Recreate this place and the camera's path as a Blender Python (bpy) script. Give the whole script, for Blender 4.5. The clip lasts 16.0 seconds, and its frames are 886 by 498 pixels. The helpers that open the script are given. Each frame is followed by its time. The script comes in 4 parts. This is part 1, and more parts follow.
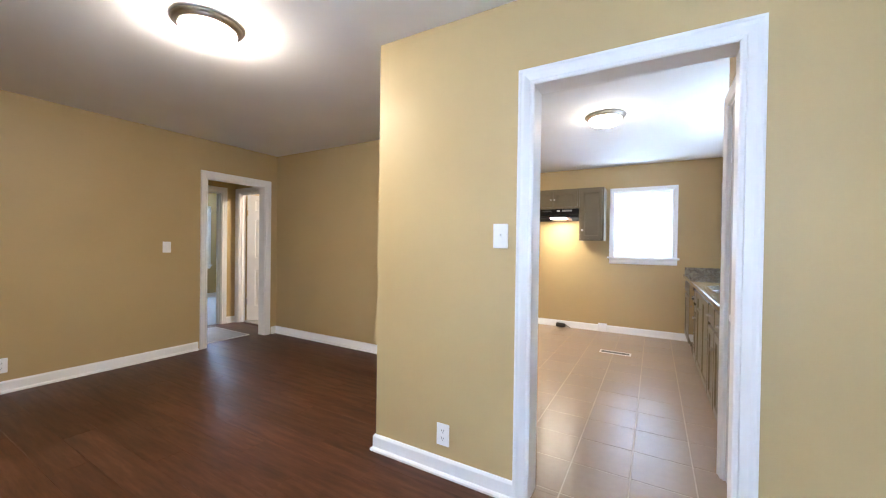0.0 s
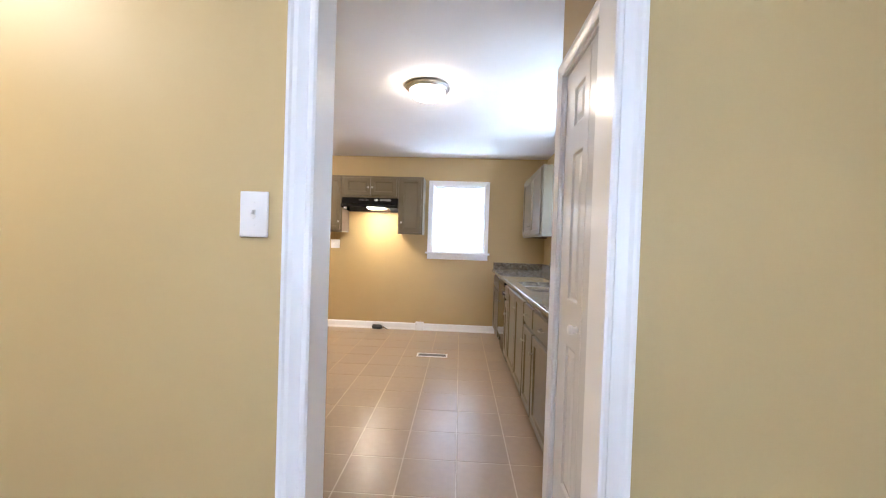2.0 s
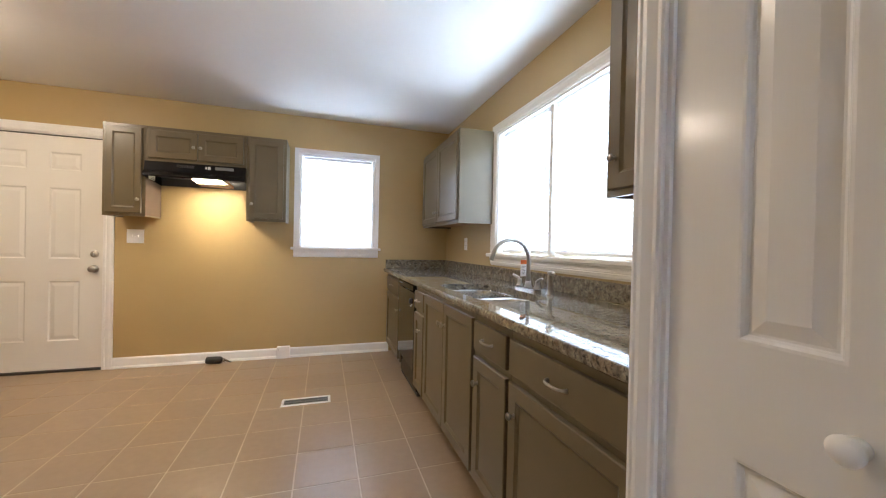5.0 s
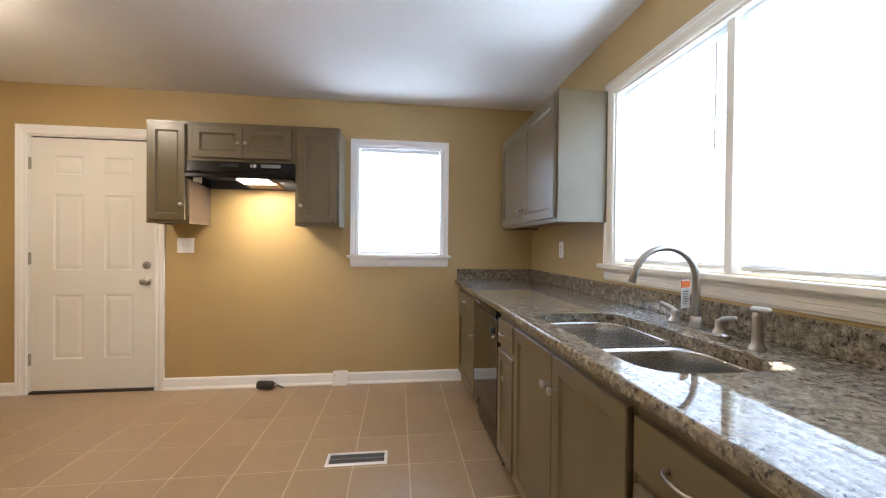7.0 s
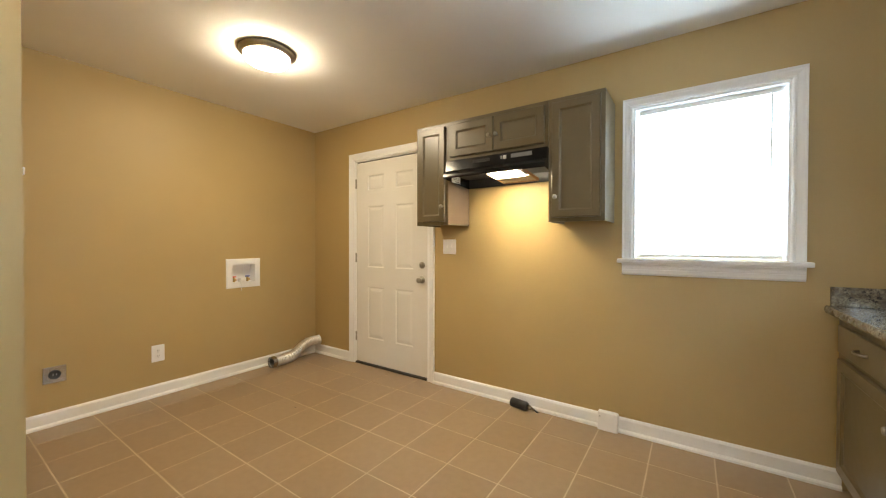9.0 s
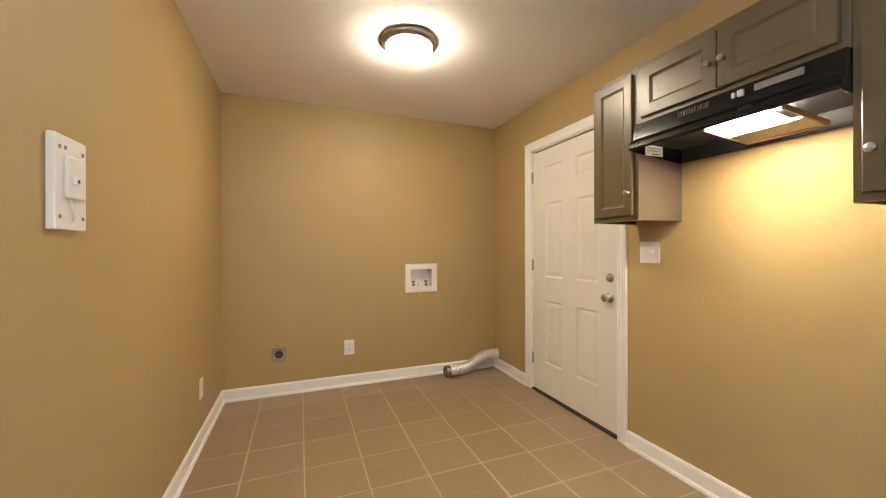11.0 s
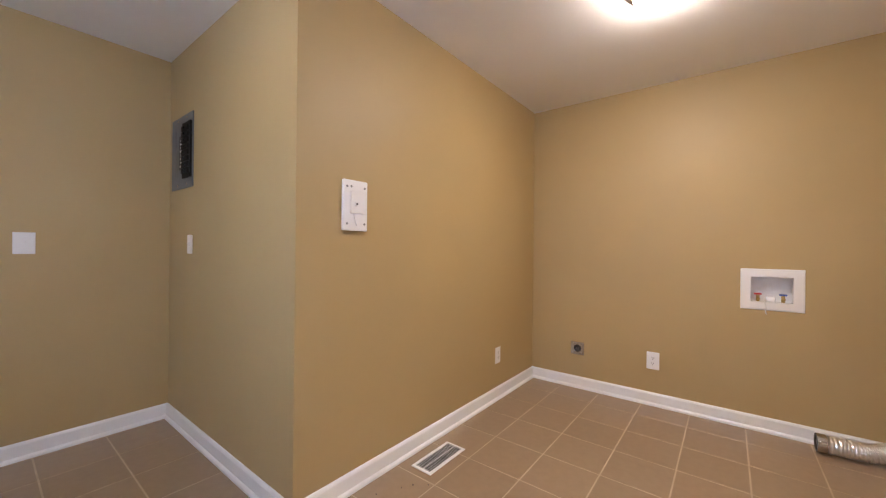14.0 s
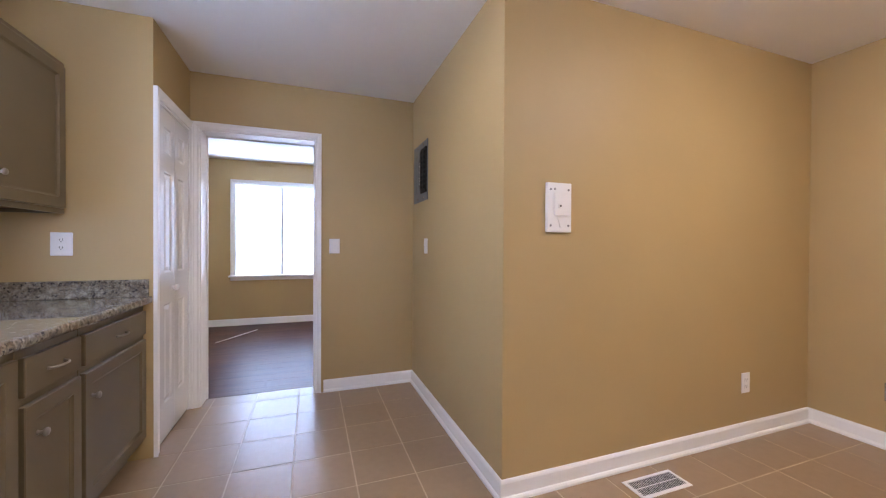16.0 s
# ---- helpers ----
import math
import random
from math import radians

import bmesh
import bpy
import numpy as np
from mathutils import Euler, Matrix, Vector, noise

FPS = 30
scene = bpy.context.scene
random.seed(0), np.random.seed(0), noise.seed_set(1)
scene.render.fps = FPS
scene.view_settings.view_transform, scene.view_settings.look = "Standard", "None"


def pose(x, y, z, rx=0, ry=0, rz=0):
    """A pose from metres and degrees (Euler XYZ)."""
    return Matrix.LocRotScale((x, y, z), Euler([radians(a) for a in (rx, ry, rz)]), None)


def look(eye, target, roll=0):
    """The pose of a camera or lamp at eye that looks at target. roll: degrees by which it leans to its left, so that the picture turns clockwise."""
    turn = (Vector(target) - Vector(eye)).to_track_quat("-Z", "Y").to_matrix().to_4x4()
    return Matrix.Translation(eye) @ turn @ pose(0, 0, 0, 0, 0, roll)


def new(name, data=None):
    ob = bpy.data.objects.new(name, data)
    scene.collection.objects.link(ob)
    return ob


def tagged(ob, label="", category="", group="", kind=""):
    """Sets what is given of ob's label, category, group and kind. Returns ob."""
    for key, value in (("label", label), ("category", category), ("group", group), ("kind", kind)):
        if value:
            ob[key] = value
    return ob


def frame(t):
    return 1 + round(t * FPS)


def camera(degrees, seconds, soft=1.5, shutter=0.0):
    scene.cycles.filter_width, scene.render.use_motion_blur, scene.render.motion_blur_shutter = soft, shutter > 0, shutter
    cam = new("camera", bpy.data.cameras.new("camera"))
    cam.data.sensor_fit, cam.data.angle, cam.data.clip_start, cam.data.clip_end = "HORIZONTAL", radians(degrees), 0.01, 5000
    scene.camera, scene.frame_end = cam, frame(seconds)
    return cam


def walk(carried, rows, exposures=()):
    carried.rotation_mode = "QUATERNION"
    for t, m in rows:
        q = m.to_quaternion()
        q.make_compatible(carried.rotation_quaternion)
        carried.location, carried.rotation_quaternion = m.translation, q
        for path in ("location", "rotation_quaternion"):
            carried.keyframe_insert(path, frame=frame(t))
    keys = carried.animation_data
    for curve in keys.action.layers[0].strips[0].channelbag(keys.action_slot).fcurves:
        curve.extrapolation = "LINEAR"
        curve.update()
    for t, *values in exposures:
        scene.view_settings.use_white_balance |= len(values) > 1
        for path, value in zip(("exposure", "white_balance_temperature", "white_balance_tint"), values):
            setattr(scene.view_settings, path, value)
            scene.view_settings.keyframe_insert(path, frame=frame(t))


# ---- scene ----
cam = camera(100.9, 16.0, 1.2)
PATH = [
    (0, (0.118, 0.258, 1.249), (-0.881, 1.991, 1.23), 0.8),
    (0.5, (0.122, 0.431, 1.25), (-0.561, 2.311, 1.227), 1.2),
    (1, (0.107, 0.609, 1.248), (-0.303, 2.567, 1.224), 1.4),
    (1.5, (0.067, 0.811, 1.251), (-0.155, 2.799, 1.226), 1.5),
    (2, (0.008, 1.026, 1.238), (-0.085, 3.024, 1.209), 1.9),
    (2.5, (-0.084, 1.257, 1.224), (-0.015, 3.255, 1.199), 1.6),
    (3, (-0.154, 1.462, 1.2), (0.076, 3.448, 1.174), 1.3),
    (3.5, (-0.21, 1.667, 1.164), (0.184, 3.628, 1.143), 1.4),
    (4, (-0.244, 1.844, 1.157), (0.305, 3.767, 1.143), 1.3),
    (4.2, (-0.24, 1.919, 1.156), (0.38, 3.821, 1.142), 1.3),
    (6.3, (-0.022, 2.652, 1.163), (0.547, 4.569, 1.149), 0.7),
    (6.5, (-0.025, 2.733, 1.172), (0.467, 4.671, 1.157), 0.7),
    (7, (-0.042, 2.951, 1.202), (0.2, 4.936, 1.187), 0.6),
    (7.5, (-0.052, 3.15, 1.223), (-0.143, 5.148, 1.2), 0.3),
    (8, (-0.043, 3.329, 1.217), (-0.524, 5.271, 1.205), 0.3),
    (8.5, (-0.07, 3.467, 1.214), (-0.886, 5.293, 1.196), 0.3),
    (9, (-0.086, 3.61, 1.204), (-1.212, 5.264, 1.181), 0.1),
    (9.5, (-0.112, 3.771, 1.196), (-1.499, 5.212, 1.169), -0.1),
    (9.7, (-0.122, 3.844, 1.193), (-1.623, 5.166, 1.178), -0.2),
    (11.8, (-0.32, 4.587, 1.227), (-2.29, 4.93, 1.22), -0.1),
    (12, (-0.328, 4.646, 1.229), (-2.317, 4.855, 1.225), -0.1),
    (12.5, (-0.372, 4.807, 1.205), (-2.366, 4.651, 1.204), 0.0),
    (13, (-0.403, 4.958, 1.2), (-2.344, 4.479, 1.196), 0.3),
    (13.5, (-0.406, 5.082, 1.19), (-2.218, 4.234, 1.19), 0.6),
    (14, (-0.378, 5.181, 1.179), (-1.954, 3.95, 1.179), 0.6),
    (14.5, (-0.342, 5.249, 1.174), (-1.689, 3.771, 1.176), 0.8),
    (15, (-0.296, 5.318, 1.164), (-1.453, 3.687, 1.168), 0.8),
    (15.5, (-0.285, 5.341, 1.176), (-1.23, 3.579, 1.171), 0.6),
    (16, (-0.364, 5.255, 1.192), (-1.043, 3.374, 1.176), 0.3),
]
EXPOSURES = [(0.0, 0.22, 5800, 15), (1.0, 0.18, 5900, 18), (2.5, 0.07, 6100, 18), (3.5, -0.18, 6350, 18), (4.0, -0.28, 6500, 17), (6.5, -0.45, 6350, 17), (7.5, -0.4, 6500, 16), (8.5, -0.42, 6950, 9), (9.5, -0.4, 7150, 8), (12.0, -0.42, 6300, 17), (13.0, -0.37, 6100, 19), (14.5, -0.35, 5750, 25), (16.0, -0.3, 5700, 26)]
walk(cam, [(t, look(eye, target, roll)) for t, eye, target, roll in PATH], EXPOSURES)

# ---- world and large lights ----
world = bpy.data.worlds.new("world")
scene.world = world
world.use_nodes = True
wn = world.node_tree.nodes
sky = wn.new("ShaderNodeTexSky")
sky.sky_type, sky.sun_disc = "NISHITA", False
sky.sun_elevation, sky.sun_rotation = radians(55), radians(200)
world.node_tree.links.new(sky.outputs[0], wn["Background"].inputs[0])
wn["Background"].inputs[1].default_value = 0.12
sun = new("sun", bpy.data.lights.new("sun", "SUN"))
sun.data.energy, sun.data.angle, sun.data.color = 0.8, radians(20), (1.0, 0.96, 0.9)
sun.matrix_world = look((0, -20, 30), (0, 0, 0))

# key planes of the plan
YB, XR, XL, YP, XP = 6.20, 1.18, -3.585, 3.745, -1.208
YK, YL, XC, XW, YS, YN = 2.13, 1.985, -1.33, -4.44, -0.88, 3.52
H = 2.45
HW, HN = -5.60, 3.62          # hall: west and north faces
CX, CY = 0.462, 2.79          # closet: front and side faces


def daylight(name, m, w, h, watts, color):
    """Sky light standing in a window's opening."""
    ob = new(name, bpy.data.lights.new(name, "AREA"))
    ob.data.shape, ob.data.size, ob.data.size_y = "RECTANGLE", w, h
    ob.data.energy, ob.data.color = watts, color
    ob.matrix_world = m
    return ob


SKY = (0.63, 0.81, 1.0)
daylight("daylight_north", pose(-0.03, YB + 0.13, 1.59, -90), 0.74, 0.93, 52, SKY)
daylight("daylight_east", pose(XR + 0.13, 4.15, 1.60, 0, 90, 0), 0.96, 1.5, 112, SKY)
daylight("daylight_south", pose(0.05, YS - 0.13, 1.42, 90), 1.24, 1.35, 270, SKY)
daylight("daylight_bedroom", pose(-8.75, 4.31, 1.37, 0, -90, 0), 1.2, 0.85, 210, SKY)


# ---- materials ----
def mat(name, color, rough=0.5, metal=0.0, spec=0.5):
    m = bpy.data.materials.new(name)
    m.use_nodes = True
    b = m.node_tree.nodes["Principled BSDF"]
    b.inputs["Base Color"].default_value = (*color, 1)
    b.inputs["Roughness"].default_value = rough
    b.inputs["Metallic"].default_value = metal
    b.inputs["Specular IOR Level"].default_value = spec
    return m, m.node_tree, b


def position(nt, scale=(1, 1, 1), shift=False):
    """World position, stretched; shift: by a chance offset for each object."""
    geo = nt.nodes.new("ShaderNodeNewGeometry")
    mp = nt.nodes.new("ShaderNodeMapping")
    mp.inputs["Scale"].default_value = scale
    nt.links.new(geo.outputs["Position"], mp.inputs["Vector"])
    if shift:
        info = nt.nodes.new("ShaderNodeObjectInfo")
        mul = nt.nodes.new("ShaderNodeMath")
        mul.operation, mul.inputs[1].default_value = "MULTIPLY", 37.0
        nt.links.new(info.outputs["Random"], mul.inputs[0])
        nt.links.new(mul.outputs[0], mp.inputs["Location"])
    return mp.outputs[0]


def noise_at(nt, vec, scale, detail=4.0, rough=0.55):
    n = nt.nodes.new("ShaderNodeTexNoise")
    n.inputs["Scale"].default_value, n.inputs["Detail"].default_value = scale, detail
    n.inputs["Roughness"].default_value = rough
    nt.links.new(vec, n.inputs["Vector"])
    return n.outputs["Fac"]


def ramp(nt, fac, stops):
    r = nt.nodes.new("ShaderNodeValToRGB")
    e = r.color_ramp.elements
    while len(e) < len(stops):
        e.new(0.5)
    for one, (at, color) in zip(e, stops):
        one.position, one.color = at, (*color, 1)
    nt.links.new(fac, r.inputs[0])
    return r.outputs[0]


def blend(nt, fac, a, b, kind="MIX"):
    n = nt.nodes.new("ShaderNodeMix")
    n.data_type, n.blend_type = "RGBA", kind
    for value, slot in ((fac, n.inputs["Factor"]), (a, n.inputs[6]), (b, n.inputs[7])):
        if isinstance(value, (int, float)):
            slot.default_value = value
        elif isinstance(value, tuple):
            slot.default_value = (*value, 1)
        else:
            nt.links.new(value, slot)
    return n.outputs[2]


def bump(nt, bsdf, height, strength=0.2, distance=0.002):
    n = nt.nodes.new("ShaderNodeBump")
    n.inputs["Strength"].default_value, n.inputs["Distance"].default_value = strength, distance
    nt.links.new(height, n.inputs["Height"])
    nt.links.new(n.outputs[0], bsdf.inputs["Normal"])


def grainy(name, color, rough=0.5, metal=0.0, vary=0.08, scale=3.0, fine=220.0, relief=0.12, spec=0.5):
    """A coat or a metal with cloudy unevenness and fine relief."""
    m, nt, b = mat(name, color, rough, metal, spec)
    p = position(nt)
    low = tuple(c * (1 - vary) for c in color)
    high = tuple(min(1, c * (1 + vary)) for c in color)
    cloud = noise_at(nt, p, scale, 5)
    nt.links.new(ramp(nt, cloud, ((0.3, low), (0.7, high))), b.inputs["Base Color"])
    r = nt.nodes.new("ShaderNodeMapRange")
    r.inputs["To Min"].default_value, r.inputs["To Max"].default_value = rough * 0.85, min(1, rough * 1.15)
    nt.links.new(noise_at(nt, p, scale * 4, 4), r.inputs["Value"])
    nt.links.new(r.outputs[0], b.inputs["Roughness"])
    bump(nt, b, noise_at(nt, p, fine, 2), relief, 0.0015)
    return m


WALL = grainy("wall_paint", (0.450, 0.326, 0.146), 0.50, 0, 0.035, 1.6, 320, 0.12, 0.4)
CEIL = grainy("ceiling_paint", (0.84, 0.83, 0.81), 0.8, 0, 0.03, 1.2, 140, 0.12)
TRIM = grainy("trim_paint", (0.89, 0.89, 0.89), 0.33, 0, 0.015, 4, 160, 0.015)
DOORW = grainy("door_paint", (0.80, 0.78, 0.74), 0.35, 0, 0.02, 3, 90, 0.08)
PLASTIC = grainy("white_plastic", (0.86, 0.85, 0.85), 0.3, 0, 0.01, 10, 400, 0.02)
CAB = grainy("taupe_cabinet_paint", (0.132, 0.102, 0.056), 0.32, 0, 0.07, 6, 160, 0.08)
# Warmer and darker tone than TRIM, used on window_2 only.
CREAM = grainy("cream_trim", (0.80, 0.775, 0.70), 0.3, 0, 0.03, 4, 60, 0.06)
RAW = grainy("raw_plywood", (0.38, 0.215, 0.10), 0.6, 0, 0.12, 9, 200, 0.1)
# Taupe cabinet side with the hood lamp's warm light mixed into the colour.
SIDE_LIT = grainy("hood_lit_side_taupe", (0.165, 0.122, 0.086), 0.7, 0, 0.06, 5, 180, 0.06, 0.2)
BLACK = grainy("black_enamel", (0.010, 0.010, 0.011), 0.14, 0, 0.1, 8, 300, 0.01, 0.22)
GLOSSY = grainy("glossy_black_glass", (0.012, 0.011, 0.010), 0.06, 0, 0.1, 8, 40, 0.01)
SOOT = grainy("black_breaker_plastic", (0.012, 0.012, 0.012), 0.6, 0, 0.1, 8, 300, 0.05, 0.2)
DARK = grainy("dark_plastic", (0.02, 0.02, 0.022), 0.45, 0, 0.1, 8, 300, 0.05)
NICKEL = grainy("brushed_nickel", (0.40, 0.375, 0.335), 0.33, 1, 0.05, 30, 500, 0.05)
STEEL = grainy("stainless_steel", (0.56, 0.535, 0.505), 0.25, 1, 0.06, 25, 300, 0.004)
BRASS = grainy("brass", (0.55, 0.38, 0.14), 0.3, 1, 0.05, 40, 500, 0.05)
FOIL = grainy("crinkled_foil", (0.86, 0.86, 0.86), 0.30, 1, 0.08, 60, 90, 0.9)
GREY = grainy("grey_steel_paint", (0.22, 0.225, 0.225), 0.45, 0, 0.04, 6, 200, 0.05)
COVER = grainy("breaker_cover_paint", (0.125, 0.132, 0.138), 0.42, 0, 0.04, 6, 200, 0.05)
RED = grainy("red_plastic", (0.55, 0.04, 0.03), 0.35)
BLUE = grainy("blue_plastic", (0.05, 0.10, 0.38), 0.35)
ORANGE = grainy("orange_print", (0.85, 0.20, 0.03), 0.5)
INK = grainy("grey_print", (0.25, 0.25, 0.26), 0.6)
PAPER = grainy("white_paper", (0.82, 0.82, 0.80), 0.7)
GROUT = grainy("grout", (0.52, 0.415, 0.29), 0.8, 0, 0.10, 9, 250, 0.2)
SUB = grainy("subfloor", (0.05, 0.025, 0.015), 0.8)
PALE = grainy("pale_tile_floor", (0.55, 0.53, 0.50), 0.4, 0, 0.06, 5, 100, 0.05)
MATTING = grainy("grey_mat", (0.42, 0.44, 0.46), 0.7, 0, 0.1, 12, 220, 0.4)
BRONZE = grainy("dark_threshold", (0.03, 0.024, 0.02), 0.45)


def embossed(name, color):
    """Glossy white paint on a moulded door skin with a stamped wood grain."""
    m, nt, b = mat(name, color, 0.20)
    p = position(nt, (60, 60, 2.2))
    nt.links.new(ramp(nt, noise_at(nt, position(nt), 2.5, 4), ((0.3, tuple(c * 0.975 for c in color)), (0.7, color))), b.inputs["Base Color"])
    bump(nt, b, noise_at(nt, p, 2.2, 4), 0.16, 0.0015)
    return m


CLOSET = embossed("closet_door_paint", (0.85, 0.85, 0.86))


def tile_material():
    m, nt, b = mat("ceramic_tile", (0.40, 0.29, 0.19), 0.3)
    p = position(nt)
    info = nt.nodes.new("ShaderNodeObjectInfo")
    body = ramp(nt, noise_at(nt, p, 24, 2, 0.5), ((0.2, (0.302, 0.211, 0.130)), (0.8, (0.338, 0.238, 0.149))))
    tone = ramp(nt, info.outputs["Random"], ((0.0, (0.94, 0.94, 0.93)), (1.0, (1.04, 1.04, 1.03))))
    nt.links.new(blend(nt, 1.0, body, tone, "MULTIPLY"), b.inputs["Base Color"])
    return m


def wood_material():
    m, nt, b = mat("dark_wood_laminate", (0.06, 0.025, 0.012), 0.3, 0.0, 0.22)
    p = position(nt, (1.2, 11, 1), True)
    q = position(nt, (5, 90, 1), True)
    info = nt.nodes.new("ShaderNodeObjectInfo")
    body = ramp(nt, noise_at(nt, p, 2.2, 6, 0.62), ((0.25, (0.030, 0.0112, 0.0058)), (0.5, (0.076, 0.0285, 0.0140)), (0.78, (0.132, 0.056, 0.029))))
    tone = ramp(nt, info.outputs["Random"], ((0.0, (0.82, 0.80, 0.80)), (1.0, (1.15, 1.12, 1.1))))
    grain = ramp(nt, noise_at(nt, q, 3, 3), ((0.3, (0.72, 0.70, 0.68)), (0.6, (1, 1, 1))))
    nt.links.new(blend(nt, 1.0, blend(nt, 1.0, body, tone, "MULTIPLY"), grain, "MULTIPLY"), b.inputs["Base Color"])
    r = nt.nodes.new("ShaderNodeMapRange")
    r.inputs["To Min"].default_value, r.inputs["To Max"].default_value = 0.34, 0.46
    nt.links.new(noise_at(nt, p, 4, 4), r.inputs["Value"])
    nt.links.new(r.outputs[0], b.inputs["Roughness"])
    bump(nt, b, noise_at(nt, q, 3, 3), 0.08, 0.001)
    return m


def granite_material():
    m, nt, b = mat("granite", (0.4, 0.35, 0.3), 0.025, 0.0, 0.42)
    p = position(nt)
    base = ramp(nt, noise_at(nt, p, 40, 6, 0.68), ((0.30, (0.085, 0.071, 0.054)), (0.43, (0.175, 0.150, 0.107)), (0.55, (0.270, 0.244, 0.188)), (0.72, (0.40, 0.375, 0.31))))
    v = nt.nodes.new("ShaderNodeTexVoronoi")
    v.inputs["Scale"].default_value = 170
    nt.links.new(p, v.inputs["Vector"])
    cells = ramp(nt, v.outputs["Color"], ((0.0, (0.58, 0.56, 0.54)), (0.5, (1.0, 1.0, 1.0)), (1.0, (1.22, 1.18, 1.12))))
    one = blend(nt, 1.0, base, cells, "MULTIPLY")
    rust = ramp(nt, noise_at(nt, p, 11, 5, 0.7), ((0.53, (0, 0, 0)), (0.70, (0.45, 0.45, 0.45))))
    two = blend(nt, rust, one, (0.23, 0.145, 0.085))
    grey = ramp(nt, noise_at(nt, position(nt, (1.3, 1, 1)), 17, 5, 0.72), ((0.53, (0, 0, 0)), (0.64, (0.6, 0.6, 0.6))))
    three = blend(nt, grey, two, (0.14, 0.13, 0.12))
    dark = ramp(nt, noise_at(nt, position(nt, (1, 1.2, 1)), 66, 5, 0.75), ((0.545, (0, 0, 0)), (0.605, (0.95, 0.95, 0.95))))
    nt.links.new(blend(nt, dark, three, (0.030, 0.028, 0.030)), b.inputs["Base Color"])
    return m


def glow_material(name, color, strength):
    m, nt, b = mat(name, (0.85, 0.83, 0.8), 0.35)
    b.inputs["Emission Color"].default_value = (*color, 1)
    b.inputs["Emission Strength"].default_value = strength
    return m


def glass_material():
    m, nt, b = mat("window_glass", (1, 1, 1), 0.0)
    b.inputs["Transmission Weight"].default_value, b.inputs["IOR"].default_value = 1.0, 1.05
    return m


def slat_material():
    m, nt, b = mat("vinyl_slat", (0.86, 0.87, 0.88), 0.4)
    tr = nt.nodes.new("ShaderNodeBsdfTranslucent")
    tr.inputs[0].default_value = (0.85, 0.87, 0.9, 1)
    mix = nt.nodes.new("ShaderNodeMixShader")
    mix.inputs[0].default_value = 0.45
    out = nt.nodes["Material Output"]
    nt.links.new(b.outputs[0], mix.inputs[1])
    nt.links.new(tr.outputs[0], mix.inputs[2])
    nt.links.new(mix.outputs[0], out.inputs[0])
    return m


TILE, WOOD, GRANITE = tile_material(), wood_material(), granite_material()
# Same dome glass at three strengths, set room by room to balance brightness.
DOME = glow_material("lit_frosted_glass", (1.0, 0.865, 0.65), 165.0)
DOME_HIGH = glow_material("lit_frosted_glass_strong", (1.0, 0.865, 0.65), 230.0)
DOME_LOW = glow_material("lit_frosted_glass_weak", (1.0, 0.865, 0.65), 76.0)
LENS = glow_material("lit_hood_lens", (1.0, 0.87, 0.64), 160.0)
GLASS, SLAT = glass_material(), slat_material()


# ---- mesh helpers ----
def box(bm, x0, x1, y0, y1, z0, z1, bev=0.0, seg=1):
    m = Matrix.Translation(((x0 + x1) / 2, (y0 + y1) / 2, (z0 + z1) / 2)) @ Matrix.Diagonal((abs(x1 - x0), abs(y1 - y0), abs(z1 - z0), 1))
    vs = bmesh.ops.create_cube(bm, size=1, matrix=m)["verts"]
    if bev:
        es = list({e for v in vs for e in v.link_edges})
        bmesh.ops.bevel(bm, geom=es, offset=bev, segments=seg, affect="EDGES", profile=0.5)
    return bm


def boxes(*specs, bev=0.0):
    bm = bmesh.new()
    for s in specs:
        box(bm, *s[:6], bev=s[6] if len(s) > 6 else bev)
    return bm


def solid(name, bm, material, smooth=False):
    """A mesh object from a bmesh."""
    me = bpy.data.meshes.new(name)
    bmesh.ops.recalc_face_normals(bm, faces=bm.faces[:])
    bm.to_mesh(me)
    bm.free()
    me.materials.append(material)
    if smooth:
        me.polygons.foreach_set("use_smooth", [True] * len(me.polygons))
    return new(name, me)


def part(name, bm, material, parent, label="", smooth=False):
    ob = solid(name, bm, material, smooth)
    ob.parent = parent
    return tagged(ob, label)


def thing(name, m, label, category, group="", kind=""):
    ob = new(name)
    ob.empty_display_size = 0.1
    ob.matrix_world = m
    return tagged(ob, label, category, group, kind)


def structure(name, bm, material, label, category):
    return tagged(solid(name, bm, material), label, category, kind="structure")


def lathe(bm, profile, segs=28, m=Matrix()):
    """A turned body: profile of (radius, height), about z."""
    rings = []
    for r, z in profile:
        if r < 1e-5:
            rings.append([bm.verts.new(m @ Vector((0, 0, z)))])
        else:
            rings.append([bm.verts.new(m @ Vector((r * math.cos(a), r * math.sin(a), z))) for a in (2 * math.pi * k / segs for k in range(segs))])
    for a, b in zip(rings, rings[1:]):
        for k in range(segs):
            i, j = k, (k + 1) % segs
            if len(a) == 1 and len(b) == 1:
                continue
            if len(a) == 1:
                bm.faces.new((a[0], b[i], b[j]))
            elif len(b) == 1:
                bm.faces.new((a[i], a[j], b[0]))
            else:
                bm.faces.new((a[i], a[j], b[j], b[i]))
    return bm


